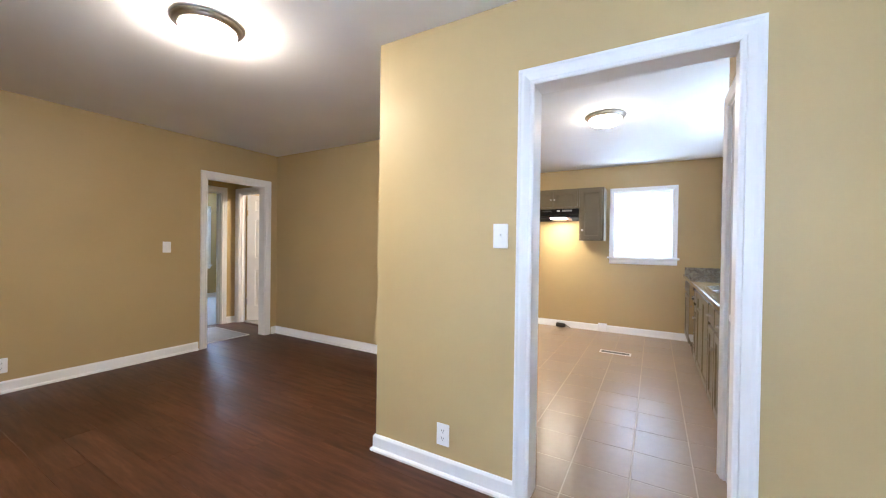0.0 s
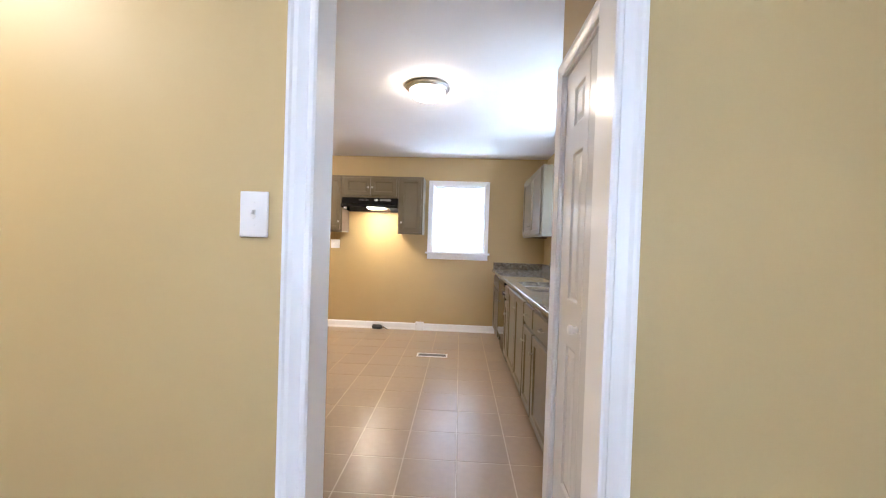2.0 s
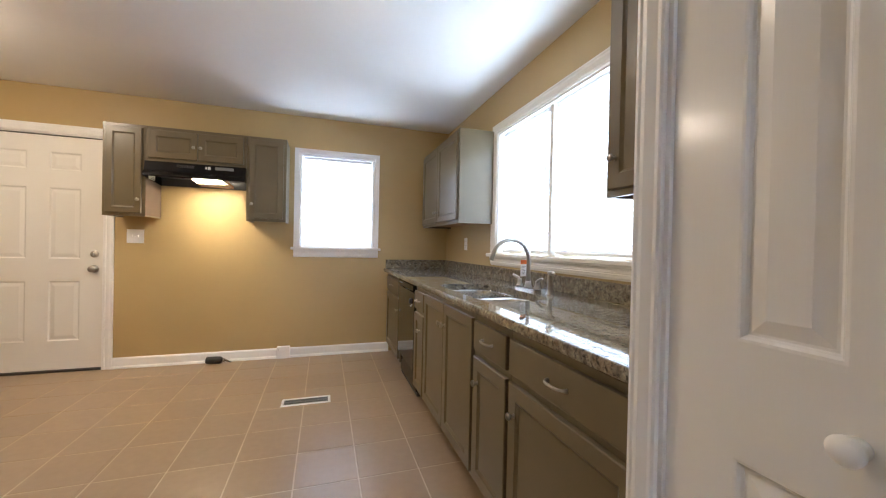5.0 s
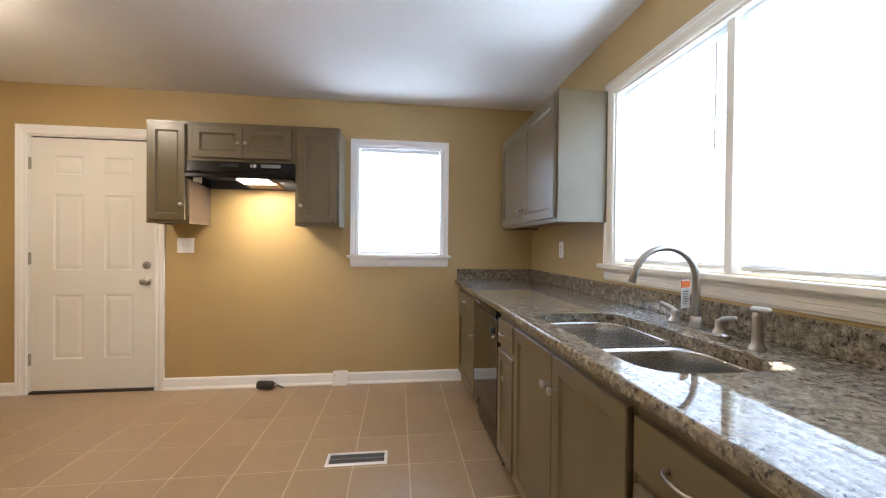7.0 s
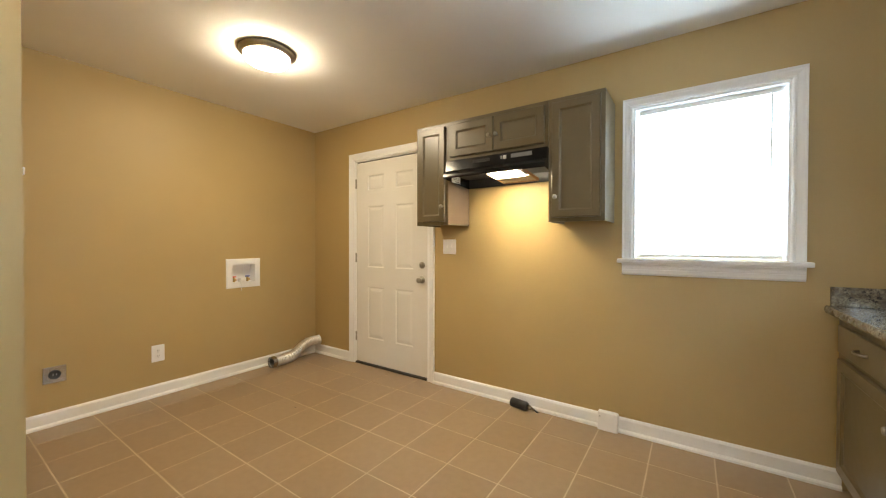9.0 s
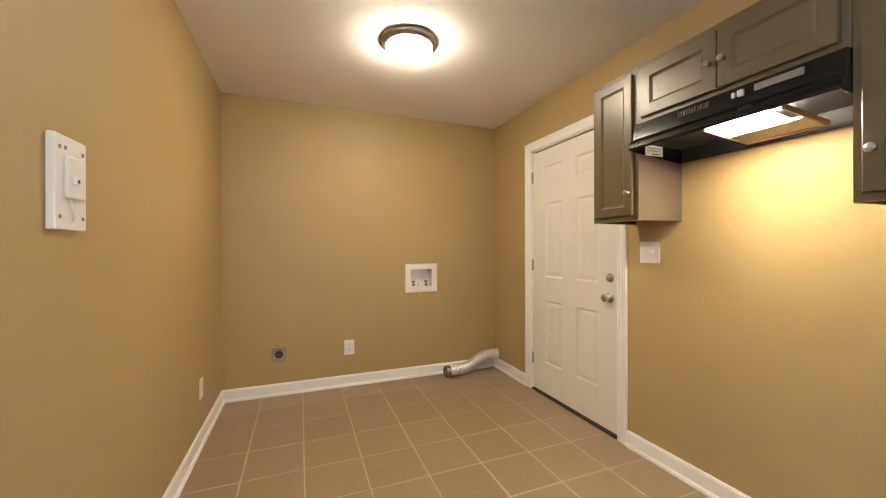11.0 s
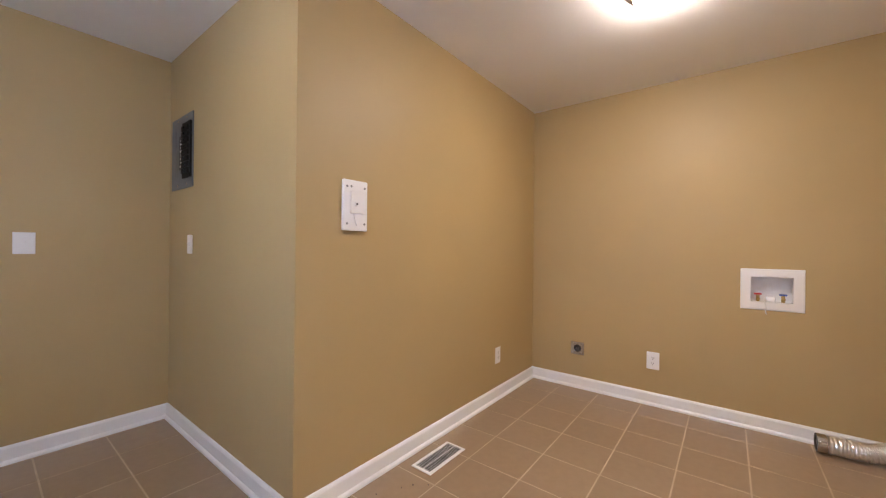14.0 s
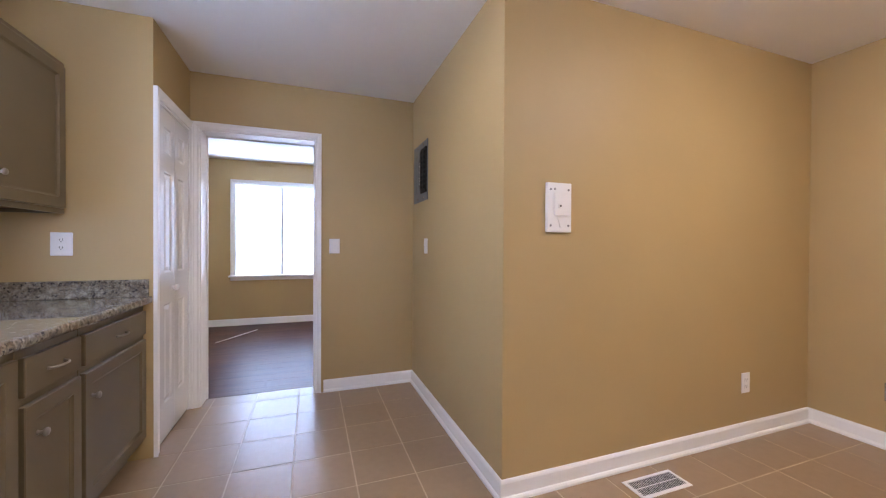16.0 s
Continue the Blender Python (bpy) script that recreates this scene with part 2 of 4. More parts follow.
def tube(bm, pts, radii, segs=14, caps=True):
    """A round tube along points; radii: one, or one for each point."""
    pts = [Vector(p) for p in pts]
    if isinstance(radii, (int, float)):
        radii = [radii] * len(pts)
    rings, side = [], None
    for k, p in enumerate(pts):
        d = (pts[min(k + 1, len(pts) - 1)] - pts[max(k - 1, 0)]).normalized()
        if side is None:
            side = d.orthogonal().normalized()
        side = (side - d * side.dot(d)).normalized()
        other = d.cross(side)
        rings.append([bm.verts.new(p + radii[k] * (math.cos(a) * side + math.sin(a) * other)) for a in (2 * math.pi * n / segs for n in range(segs))])
    for a, b in zip(rings, rings[1:]):
        for n in range(segs):
            bm.faces.new((a[n], a[(n + 1) % segs], b[(n + 1) % segs], b[n]))
    if caps:
        bm.faces.new(rings[0][::-1])
        bm.faces.new(rings[-1])
    return bm


def moulding(bm, pts, profile, put, closed=False):
    """A profile of (offset to the left, depth) swept along flat points with mitred corners; put(a, b, depth) gives the place."""
    n = len(pts)
    rows = []
    for k in range(n):
        p = Vector(pts[k])
        d0 = (p - Vector(pts[k - 1])).normalized() if k or closed else None
        d1 = (Vector(pts[(k + 1) % n]) - p).normalized() if k < n - 1 or closed else None
        d0, d1 = d0 or d1, d1 or d0
        n0, n1 = Vector((-d0.y, d0.x)), Vector((-d1.y, d1.x))
        mitre = (n0 + n1) / (1 + n0.dot(n1))
        rows.append([bm.verts.new(put(*(p + mitre * off), dep)) for off, dep in profile])
    count = len(profile)
    for a, b in (zip(rows, rows[1:] + rows[:1]) if closed else zip(rows, rows[1:])):
        for k in range(count):
            bm.faces.new((a[k], a[(k + 1) % count], b[(k + 1) % count], b[k]))
    if not closed:
        bm.faces.new(rows[0])
        bm.faces.new(rows[-1][::-1])
    return bm


TURNS = {"N": 180, "E": 90, "S": 0, "W": -90}


def on_wall(side, x, y, z=0.0):
    """The pose of a thing on a wall: its y points out of the wall into the room."""
    return pose(x, y, z, 0, 0, TURNS[side])


def wall(name, along, a, b, c0, c1, openings=(), label="", z1=H):
    """A wall along "x" or "y" from a to b, between the faces c0 and c1, with openings (a0, a1, z0, z1)."""
    bm = bmesh.new()
    cuts = sorted({a, b, *(v for o in openings for v in o[:2])})
    for u0, u1 in zip(cuts, cuts[1:]):
        mid, zs = (u0 + u1) / 2, [(0.0, z1)]
        for o in openings:
            if o[0] < mid < o[1]:
                zs = [(lo, hi) for lo, hi in ((0.0, o[2]), (o[3], z1)) if hi - lo > 0.001]
        for lo, hi in zs:
            box(bm, *((u0, u1, c0, c1) if along == "x" else (c0, c1, u0, u1)), lo, hi)
    bmesh.ops.remove_doubles(bm, verts=bm.verts[:], dist=0.0005)
    return structure(name, bm, WALL, label or "tan painted drywall wall", "wall")


# ---- structure ----
KW = (-0.398, 0.338, 1.12, 2.063)        # window over the range wall
EW = (3.385, 4.91, 1.11, 2.085)         # window over the sink
SW = (-0.585, 0.69, 0.742, 2.098)          # living room window
BD = (-2.94, -2.002, 0.0, 2.055)          # back door
KD = (-0.410, 0.409, 0.0, 2.045)        # doorway to the kitchen
HD = (2.593, 3.35, 0.0, 2.02)           # doorway to the hall
LB = (5.295, 5.512, 0.848, 1.020)       # washer box
CD = (2.135, 2.742, 0.0, 2.03)            # closet doors
BW = (3.88, 4.75, 0.74, 2.00)             # bedroom window
wall("wall_north", "x", XL - 0.12, XR + 0.16, YB, YB + 0.16, [BD, KW], "tan painted kitchen wall with a door and a window")
wall("wall_east", "y", YS - 0.16, YB, XR, XR + 0.16, [EW], "tan painted outer wall with a wide window")
wall("wall_west_kitchen", "y", YN, YB, XL - 0.12, XL, [LB], "tan painted laundry wall with a washer box")
wall("wall_partition", "x", XL, XC, YN, YP, (), "tan painted partition wall with a wall plate")
wall("wall_partition_end", "y", YL, YP, XC, XP, (), "tan painted partition wall with a breaker panel")
wall("wall_kitchen_front", "x", XP, XR, YL, YK, [KD], "tan painted wall with a cased doorway")
wall("wall_closet_front", "y", YK, CY, CX, CX + 0.07, [CD], "tan painted closet front wall")
wall("wall_closet_side", "x", CX + 0.07, XR, CY - 0.07, CY, (), "tan painted closet side wall")
wall("wall_south", "x", XW - 0.12, XR, YS - 0.16, YS, [SW], "tan painted living room wall with a wide window")
wall("wall_west_living", "y", YS, YN, XW - 0.12, XW, [HD], "tan painted living room wall with a cased doorway")
wall("wall_north_living", "x", XW - 0.12, XL - 0.12, YN, YN + 0.10, (), "tan painted living room wall")
HD2 = (-5.505, -4.745, 0.0, 2.02)
BD2 = (2.55, 3.412, 0.0, 2.02)
wall("wall_hall_north", "x", HW, XW - 0.12, HN, HN + 0.10, [HD2], "tan painted hall wall with a doorway")
wall("wall_hall_west", "y", 1.6, HN + 0.10, HW - 0.12, HW, [BD2], "tan painted hall wall with a doorway")
wall("wall_hall_south", "x", HW, XW - 0.12, 1.5, 1.6, (), "tan painted hall wall")
wall("wall_bathroom_north", "x", HW - 0.12, XL - 0.12, 5.7, 5.82, (), "tan painted bathroom wall")
wall("wall_bathroom_west", "y", HN + 0.10, 5.7, HW - 0.12, HW, (), "tan painted bathroom wall")
wall("wall_bedroom_west", "y", 1.0, 5.9, -8.72, -8.6, [BW], "tan painted bedroom wall with a window")
wall("wall_bedroom_north", "x", -8.6, HW - 0.12, 5.82, 5.94, (), "tan painted bedroom wall")
wall("wall_bedroom_south", "x", -8.6, HW - 0.12, 0.9, 1.0, (), "tan painted bedroom wall")
structure("ceiling", boxes((-8.9, XR + 0.16, YS - 0.16, YB + 0.16, H, H + 0.12)), CEIL, "flat white painted ceiling", "ceiling")
structure("ground", boxes((-60, 60, -60, 60, -0.6, -0.5)), grainy("lawn", (0.06, 0.09, 0.03), 0.9), "grassy ground outside", "ground")
floor_k = structure("floor_kitchen", boxes((XC + 0.02, XR + 0.1, YL, YB + 0.1, -0.12, -0.0012), (XL - 0.1, XC + 0.02, YN + 0.1, YB + 0.1, -0.12, -0.0012)), GROUT, "beige square ceramic tile floor with pale grout", "floor")
floor_l = structure("floor_living", boxes((HW - 0.1, XR + 0.1, YS - 0.1, YL - 0.002, -0.12, -0.010), (HW - 0.1, XC, YL - 0.002, HN + 0.1, -0.12, -0.010)), SUB, "dark brown wood plank floor", "floor")
structure("floor_bathroom", boxes((HW - 0.1, XL - 0.1, HN + 0.1, 5.75, -0.12, 0.0)), PALE, "pale tile bathroom floor", "floor")
structure("floor_bedroom", boxes((-8.7, HW - 0.1, 0.9, 5.9, -0.12, 0.0)), MATTING, "grey carpeted bedroom floor", "floor")

BASE = ((0.0, 0.0), (0.026, 0.0), (0.026, 0.012), (0.020, 0.020), (0.014, 0.023), (0.014, 0.083), (0.010, 0.092), (0.006, 0.097), (0.0, 0.097))


def baseboard(pts, label="white painted baseboard with shoe moulding"):
    bm = moulding(bmesh.new(), pts, BASE, lambda a, b, d: (a, b, d))
    return structure("baseboard", bm, TRIM, label, "baseboard")


baseboard([(0.53, YB), (-1.94, YB)])
baseboard([(-3.006, YB), (XL, YB), (XL, YP), (XP, YP), (XP, YK), (-0.462, YK)])
baseboard([(XW, YS), (XR, YS), (XR, YL), (0.470, YL)])
baseboard([(-0.462, YL), (XC, YL), (XC, YN), (XW, YN), (XW, 3.437)])
baseboard([(XW, 2.508), (XW, YS)])
baseboard([(XW - 0.12, HN), (-4.67, HN)])
baseboard([(-5.58, HN), (HW, HN), (HW, 3.482)])
baseboard([(HW - 0.12, 5.82), (-8.6, 5.82), (-8.6, 1.0), (HW - 0.12, 1.0)])

CASE = ((0.0, 0.0), (0.0, 0.010), (0.006, 0.014), (0.016, 0.014), (0.020, 0.010), (0.030, 0.013), (0.046, 0.018), (0.058, 0.018), (0.064, 0.021), (0.072, 0.021), (0.072, 0.0))


def casing(name, u0, u1, h, m, label, width=1.0, low=0.0):
    """A moulded door casing round an opening, on the wall that m stands on."""
    prof = [(off * width, dep) for off, dep in CASE]
    bm = moulding(bmesh.new(), [(u1, low), (u1, h), (u0, h), (u0, low)][::-1], prof, lambda a, b, d: (a, d, b))
    ob = structure(name, bm, TRIM, label, "door trim")
    ob.matrix_world = m
    return ob


def jamb(name, u0, u1, h, d0, d1, m, label="white painted door jamb", stop=True):
    t = 0.016
    bare = [(u0, u0 + t, d0, d1, 0, h), (u1 - t, u1, d0, d1, 0, h), (u0 + t, u1 - t, d0, d1, h - t, h)]
    bm = boxes(*bare) if not stop else boxes((u0, u0 + t, d0, d1, 0, h), (u1 - t, u1, d0, d1, 0, h), (u0 + t, u1 - t, d0, d1, h - t, h),
               (u0 + t, u0 + t + 0.011, (d0 + d1) / 2 - 0.018, (d0 + d1) / 2 + 0.018, 0, h - t), (u1 - t - 0.011, u1 - t, (d0 + d1) / 2 - 0.018, (d0 + d1) / 2 + 0.018, 0, h - t),
               (u0 + t + 0.011, u1 - t - 0.011, (d0 + d1) / 2 - 0.018, (d0 + d1) / 2 + 0.018, h - t - 0.011, h - t))
    ob = structure(name, bm, TRIM, label, "door jamb")
    ob.matrix_world = m
    return ob


def opening_trim(k, side, a0, a1, h, face, thick, sides="io", name="trim_doorway", stop=True, reveal=0.006, width=1.0):
    """Casings on one or both faces of a doorway, and its jamb. a0..a1 along the wall, face: the face on that side."""
    along_x = side in "NS"
    mid = (a0 + a1) / 2
    half = (a1 - a0) / 2
    sign = {"N": 1, "E": 1, "S": -1, "W": -1}[side]
    m = on_wall(side, *((mid, face) if along_x else (face, mid)))
    jamb(name + "_jamb", -half, half, h, -thick, 0.0, m, stop=stop)
    if "i" in sides:
        casing(name + "_casing", -half + reveal, half - reveal, h - reveal, m, "white moulded door casing", width)
    if "o" in sides:
        other = {"N": "S", "S": "N", "E": "W", "W": "E"}[side]
        f2 = face + sign * thick
        casing(name + "_casing", -half + 0.006, half - 0.006, h - 0.006, on_wall(other, *((mid, f2) if along_x else (f2, mid))), "white moulded door casing")


opening_trim(1, "N", KD[0], KD[1], KD[3], YL, YK - YL, "i", "trim_kitchen_door", False, 0.027, 1.06)
casing("trim_kitchen_door_inner_casing", -0.398, 0.398, KD[3] - 0.006, on_wall("S", 0.004, YK), "white moulded door casing", 0.68)
opening_trim(2, "W", HD[0], HD[1], HD[3], XW, 0.12, "io", "trim_hall_door", False)
opening_trim(3, "N", HD2[0], HD2[1], HD2[3], HN, 0.10, "i", "trim_bathroom_door")
opening_trim(4, "W", BD2[0], BD2[1], BD2[3], HW, 0.12, "i", "trim_bedroom_door")
opening_trim(5, "N", BD[0], BD[1], BD[3], YB, 0.16, "i", "trim_back_door", False)
opening_trim(6, "E", CD[0], CD[1], CD[3], CX, 0.07, "i", "trim_closet_door", False, 0.006, 0.75)


# ---- windows ----
def window(name, side, a0, a1, z0, z1, face, mullion=False, slats=40, label="", apron=0.07, case=0.06, TRIM=TRIM, low=0.030, off=0.0):
    """A cased window with sill, sashes and panes. Returns its pose and width."""
    along_x = side in "NS"
    mid, w, h = (a0 + a1) / 2, a1 - a0, z1 - z0
    m = on_wall(side, *((mid, face) if along_x else (face, mid)), z0)
    win = thing(name, m, label, "window", kind="structure")
    k = case / 0.072
    bm = moulding(bmesh.new(), [(-w / 2, 0), (-w / 2, h), (w / 2, h), (w / 2, 0)], [(o * k, d) for o, d in CASE], lambda a, b, d: (a, d, b))
    part("window_casing", bm, TRIM, win)
    bm = box(bmesh.new(), -w / 2 - case - 0.025, w / 2 + case + 0.025, -0.16, 0.05, -0.028, -0.001, 0.006, 2)
    part("window_sill", bm, TRIM, win)
    prof = ((0, 0), (0, 0.026), (0.008, 0.026), (0.013, 0.020), (0.018, 0.020), (0.020, 0.016), (0.036, 0.018), (0.039, 0.014), (0.042, 0.017), (apron - 0.012, 0.015), (apron - 0.006, 0.010), (apron, 0.008), (apron, 0))
    bm = moulding(bmesh.new(), [(w / 2 + case, -0.028), (-w / 2 - case, -0.028)], prof, lambda a, b, d: (a, d, b))
    part("window_apron", bm, TRIM, win)
    t = 0.012
    part("window_jamb", boxes((-w / 2, -w / 2 + t, -0.16, 0, 0, h), (w / 2 - t, w / 2, -0.16, 0, 0, h), (-w / 2 + t, w / 2 - t, -0.16, 0, h - t, h)), TRIM, win)
    bays = [(-w / 2 + t, w / 2 - t)]
    if mullion:
        bays = [(-w / 2 + t, off - 0.012), (off + 0.012, w / 2 - t)]
        part("mullion", boxes((off - 0.012, off + 0.012, -0.16, -0.030, 0, h - t), (off - 0.016, off + 0.016, -0.030, -0.022, 0, h - t)), TRIM, win)
    for b0, b1 in bays:
        s = 0.035
        half = h / 2
        part("sash_frame", boxes((b0, b0 + s, -0.15, -0.115, 0, h - t), (b1 - s, b1, -0.15, -0.115, 0, h - t), (b0 + s, b1 - s, -0.15, -0.115, 0, s), (b0 + s, b1 - s, -0.15, -0.115, h - t - s, h - t),
                                 (b0 + s, b1 - s, -0.15, -0.11, half - s / 2, half + s / 2)), TRIM, win)
        for p0, p1 in ((s, half - s / 2), (half + s / 2, h - t - s)):
            pane = part("pane", boxes((b0 + s, b1 - s, -0.135, -0.131, p0, p1)), GLASS, win)
            pane.visible_shadow = False
        # mini blind hung in the bay
        blind = thing("window_blind", m, "white vinyl mini blind lowered and closed in a window", "window blind", "mini blinds in the windows")
        c0, c1 = b0 + 0.012, b1 - 0.016
        part("headrail", boxes((c0, c1, -0.075, -0.040, h - t - 0.028, h - t - 0.002), bev=0.003), SLAT if mullion else PLASTIC, blind)
        top = h - t - 0.036
        rest = min(low, 0.030)
        part("bottom_rail", boxes((c0, c1, -0.070, -0.046, rest - 0.018, rest - 0.004), bev=0.003), PLASTIC, blind)
        stack = None
        for n in range(int((low - rest) / 0.0054)):      # surplus slats lying on the bottom rail
            if stack is None:
                stack = part("slat", boxes((c0, c1, -0.0125, 0.0125, -0.0018, 0.0018)), SLAT, blind)
            one = stack if n == 0 else new("slat", stack.data)
            one.parent = blind
            one.location = (0, -0.058 + 0.001 * (n % 3), rest + 0.0054 * n)
        step = (top - low) / slats
        tilt = radians(66)
        bm = bmesh.new()
        rows = []
        for q in (-1, -0.35, 0.35, 1):
            y, z = 0.64 * step * q * math.cos(tilt), 0.64 * step * q * math.sin(tilt)
            bow = 0.0016 * (1 - q * q)
            rows.append((bm.verts.new((c0, y - bow, z)), bm.verts.new((c1, y - bow, z))))
        for (a, b), (c, d) in zip(rows, rows[1:]):
            bm.faces.new((a, b, d, c))
        first = part("slat", bm, SLAT, blind)
        for n in range(slats):
            one = first if n == 0 else new("slat", first.data)
            one.parent = blind
            one.location = (0, -0.058, low + (n + 0.5) * step)
        for u in (c0 + 0.12, c1 - 0.12):
            part("ladder_cord", tube(bmesh.new(), [(u, -0.044, low), (u, -0.044, top)], 0.0012, 5), PLASTIC, blind)
        part("tilt_wand", tube(bmesh.new(), [(c0 + 0.05, -0.034, top + 0.01), (c0 + 0.052, -0.032, top - 0.45 * h)], 0.004, 6), PLASTIC, blind)
    return win


window("window_1", "N", *KW, YB, False, 39, "white cased kitchen window with a closed mini blind", 0.075, 0.058)
window("window_2", "E", *EW, XR, True, 33, "wide cream-painted double window over the sink", 0.07, 0.072, CREAM, 0.042, 0.055)
window("window_3", "S", *SW, YS, True, 57, "wide white double window in the living room", 0.05, 0.06)
window("window_4", "W", *BW, -8.6, False, 50, "white cased bedroom window with a mini blind", 0.06, 0.06)


# ---- doors ----
def panel_door(name, m, w, h, t, cols, rows, paint, label, raise_by=0.006, kind="structure", margin=0.030):
    """A moulded panel door from local x 0 to w; cols and rows: spans of the panels."""
    door = thing(name, m, label, "door", kind=kind)
    for side in (-1, 1):
        bm = bmesh.new()
        face = side * t / 2
        xs = sorted({0, w, *(v for c in cols for v in c)})
        zs = sorted({0, h, *(v for r in rows for v in r)})
        for x0, x1 in zip(xs, xs[1:]):
            for z0, z1 in zip(zs, zs[1:]):
                hole = any(c[0] <= x0 and x1 <= c[1] for c in cols) and any(r[0] <= z0 and z1 <= r[1] for r in rows)
                d0, d1 = sorted((0.0, face - side * (0.009 if hole else 0)))
                box(bm, x0, x1, d0, d1, z0, z1)
        bmesh.ops.remove_doubles(bm, verts=bm.verts[:], dist=0.0003)
        part("slab", bm, paint, door)
        for c0, c1 in cols:
            for r0, r1 in rows:
                bm = bmesh.new()
                y0 = face - side * 0.0095
                # moulded bead round the recess, then the raised field
                k = 0.012
                prof = [(0.0, 0.0), (0.0, 0.0095), (-0.4 * k, 0.0085), (-0.7 * k, 0.004), (-k, 0.0015), (-k, 0.0)]
                moulding(bm, [(c0, r0), (c0, r1), (c1, r1), (c1, r0)], [(a, d) for a, d in prof], lambda a, b, d: (a, y0 + side * d, b), True)
                g = margin
                lo = [bm.verts.new((x, y0, z)) for x, z in ((c0 + g * 0.55, r0 + g * 0.55), (c1 - g * 0.55, r0 + g * 0.55), (c1 - g * 0.55, r1 - g * 0.55), (c0 + g * 0.55, r1 - g * 0.55))]
                hi = [bm.verts.new((x, y0 + side * raise_by, z)) for x, z in ((c0 + g * 1.5, r0 + g * 1.5), (c1 - g * 1.5, r0 + g * 1.5), (c1 - g * 1.5, r1 - g * 1.5), (c0 + g * 1.5, r1 - g * 1.5))]
                for k in range(4):
                    bm.faces.new((lo[k], lo[(k + 1) % 4], hi[(k + 1) % 4], hi[k]))
                bm.faces.new(hi)
                part("panel", bm, paint, door)
    return door


def hinge(door, x, y, z, material=NICKEL):
    bm = boxes((x - 0.012, x + 0.012, y - 0.002, y + 0.002, z - 0.045, z + 0.045))
    tube(bm, [(x, y + 0.004, z - 0.048), (x, y + 0.004, z + 0.048)], 0.006, 8)
    return part("hinge", bm, material, door, "dull nickel hinge")


SIX = ((0.225, 0.80), (0.985, 1.60), (1.735, 1.905))
back = panel_door("door_1", on_wall("N", BD[1] - 0.018, YB + 0.028, 0.022), 0.902, 2.005, 0.044, ((0.158, 0.378), (0.524, 0.744)), ((0.245, 0.765), (0.955, 1.565), (1.715, 1.87)), DOORW, "closed white six-panel steel back door", 0.005)
# Dark bar stands in for the shaded gap between slab and casing.
part("top_gap_shade", boxes((0.0, 0.902, -0.020, 0.006, 2.006, 2.017)), DARK, back, "dark strip standing for the shaded gap above the slab")
knob_m = Matrix.Translation((0.057, 0.022, 0.869)) @ Matrix.Rotation(radians(-90), 4, "X")
part("door_knob", lathe(bmesh.new(), ((0.0, 0.0), (0.033, 0.0), (0.033, 0.006), (0.028, 0.010), (0.013, 0.014), (0.012, 0.026), (0.018, 0.032), (0.026, 0.042), (0.027, 0.052), (0.022, 0.060), (0.0, 0.063)), 24, knob_m), NICKEL, back, "satin nickel round knob", True)
bolt_m = Matrix.Translation((0.057, 0.022, 1.0)) @ Matrix.Rotation(radians(-90), 4, "X")
bm = lathe(bmesh.new(), ((0.0, 0.0), (0.031, 0.0), (0.031, 0.006), (0.024, 0.014), (0.0, 0.016)), 24, bolt_m)
box(bm, 0.053, 0.061, 0.036, 0.054, 0.985, 1.015, 0.003)
part("deadbolt", bm, NICKEL, back, "satin nickel deadbolt with thumb turn", True)
for z in (0.25, 1.05, 1.80):
    hinge(back, 0.906, 0.022, z)
structure("threshold", boxes((BD[0] + 0.016, BD[1] - 0.016, YB - 0.012, YB + 0.15, -0.002, 0.016), bev=0.004), BRONZE, "dark metal threshold under the back door", "threshold")

bifold = thing("closet_door", on_wall("E", CX + 0.025, CD[0] + 0.012), "closed white six-panel bifold closet door", "door", kind="structure")
for x0, wide, field in ((0.0, 0.272, (0.080, 0.208)), (0.276, 0.304, (0.052, 0.184))):
    leaf = panel_door("door_leaf", pose(0, 0, 0), wide, 2.0, 0.032, (field,), ((0.21, 0.818), (1.005, 1.623), (1.735, 1.90)), CLOSET, "", 0.007, margin=0.026)
    leaf.parent = bifold
    for key in ("category", "kind"):
        del leaf[key]
    leaf.location = (x0, 0, 0.012)
knob = lathe(bmesh.new(), ((0.0, 0.0), (0.014, 0.0), (0.010, 0.008), (0.010, 0.014), (0.018, 0.020), (0.019, 0.028), (0.014, 0.034), (0.0, 0.036)), 20, Matrix.Translation((0.318, 0.016, 0.920)) @ Matrix.Rotation(radians(-90), 4, "X"))
part("door_knob", knob, TRIM, bifold, "white round wooden knob", True)
# Dark bar drawn as the shade in the gap below the leaves.
part("floor_gap_shade", boxes((0.0, 0.578, -0.01, 0.01, 0.0, 0.006)), DARK, bifold)

bath = panel_door("door_2", pose(HD2[0] + 0.045, HN + 0.11, 0.02, 0, 0, 48), 0.70, 1.98, 0.035, ((0.11, 0.30), (0.40, 0.59)), SIX, DOORW, "white six-panel bathroom door standing ajar", 0.006)
hinge(bath, -0.004, -0.018, 0.30)
hinge(bath, -0.004, -0.018, 1.70, BRASS)


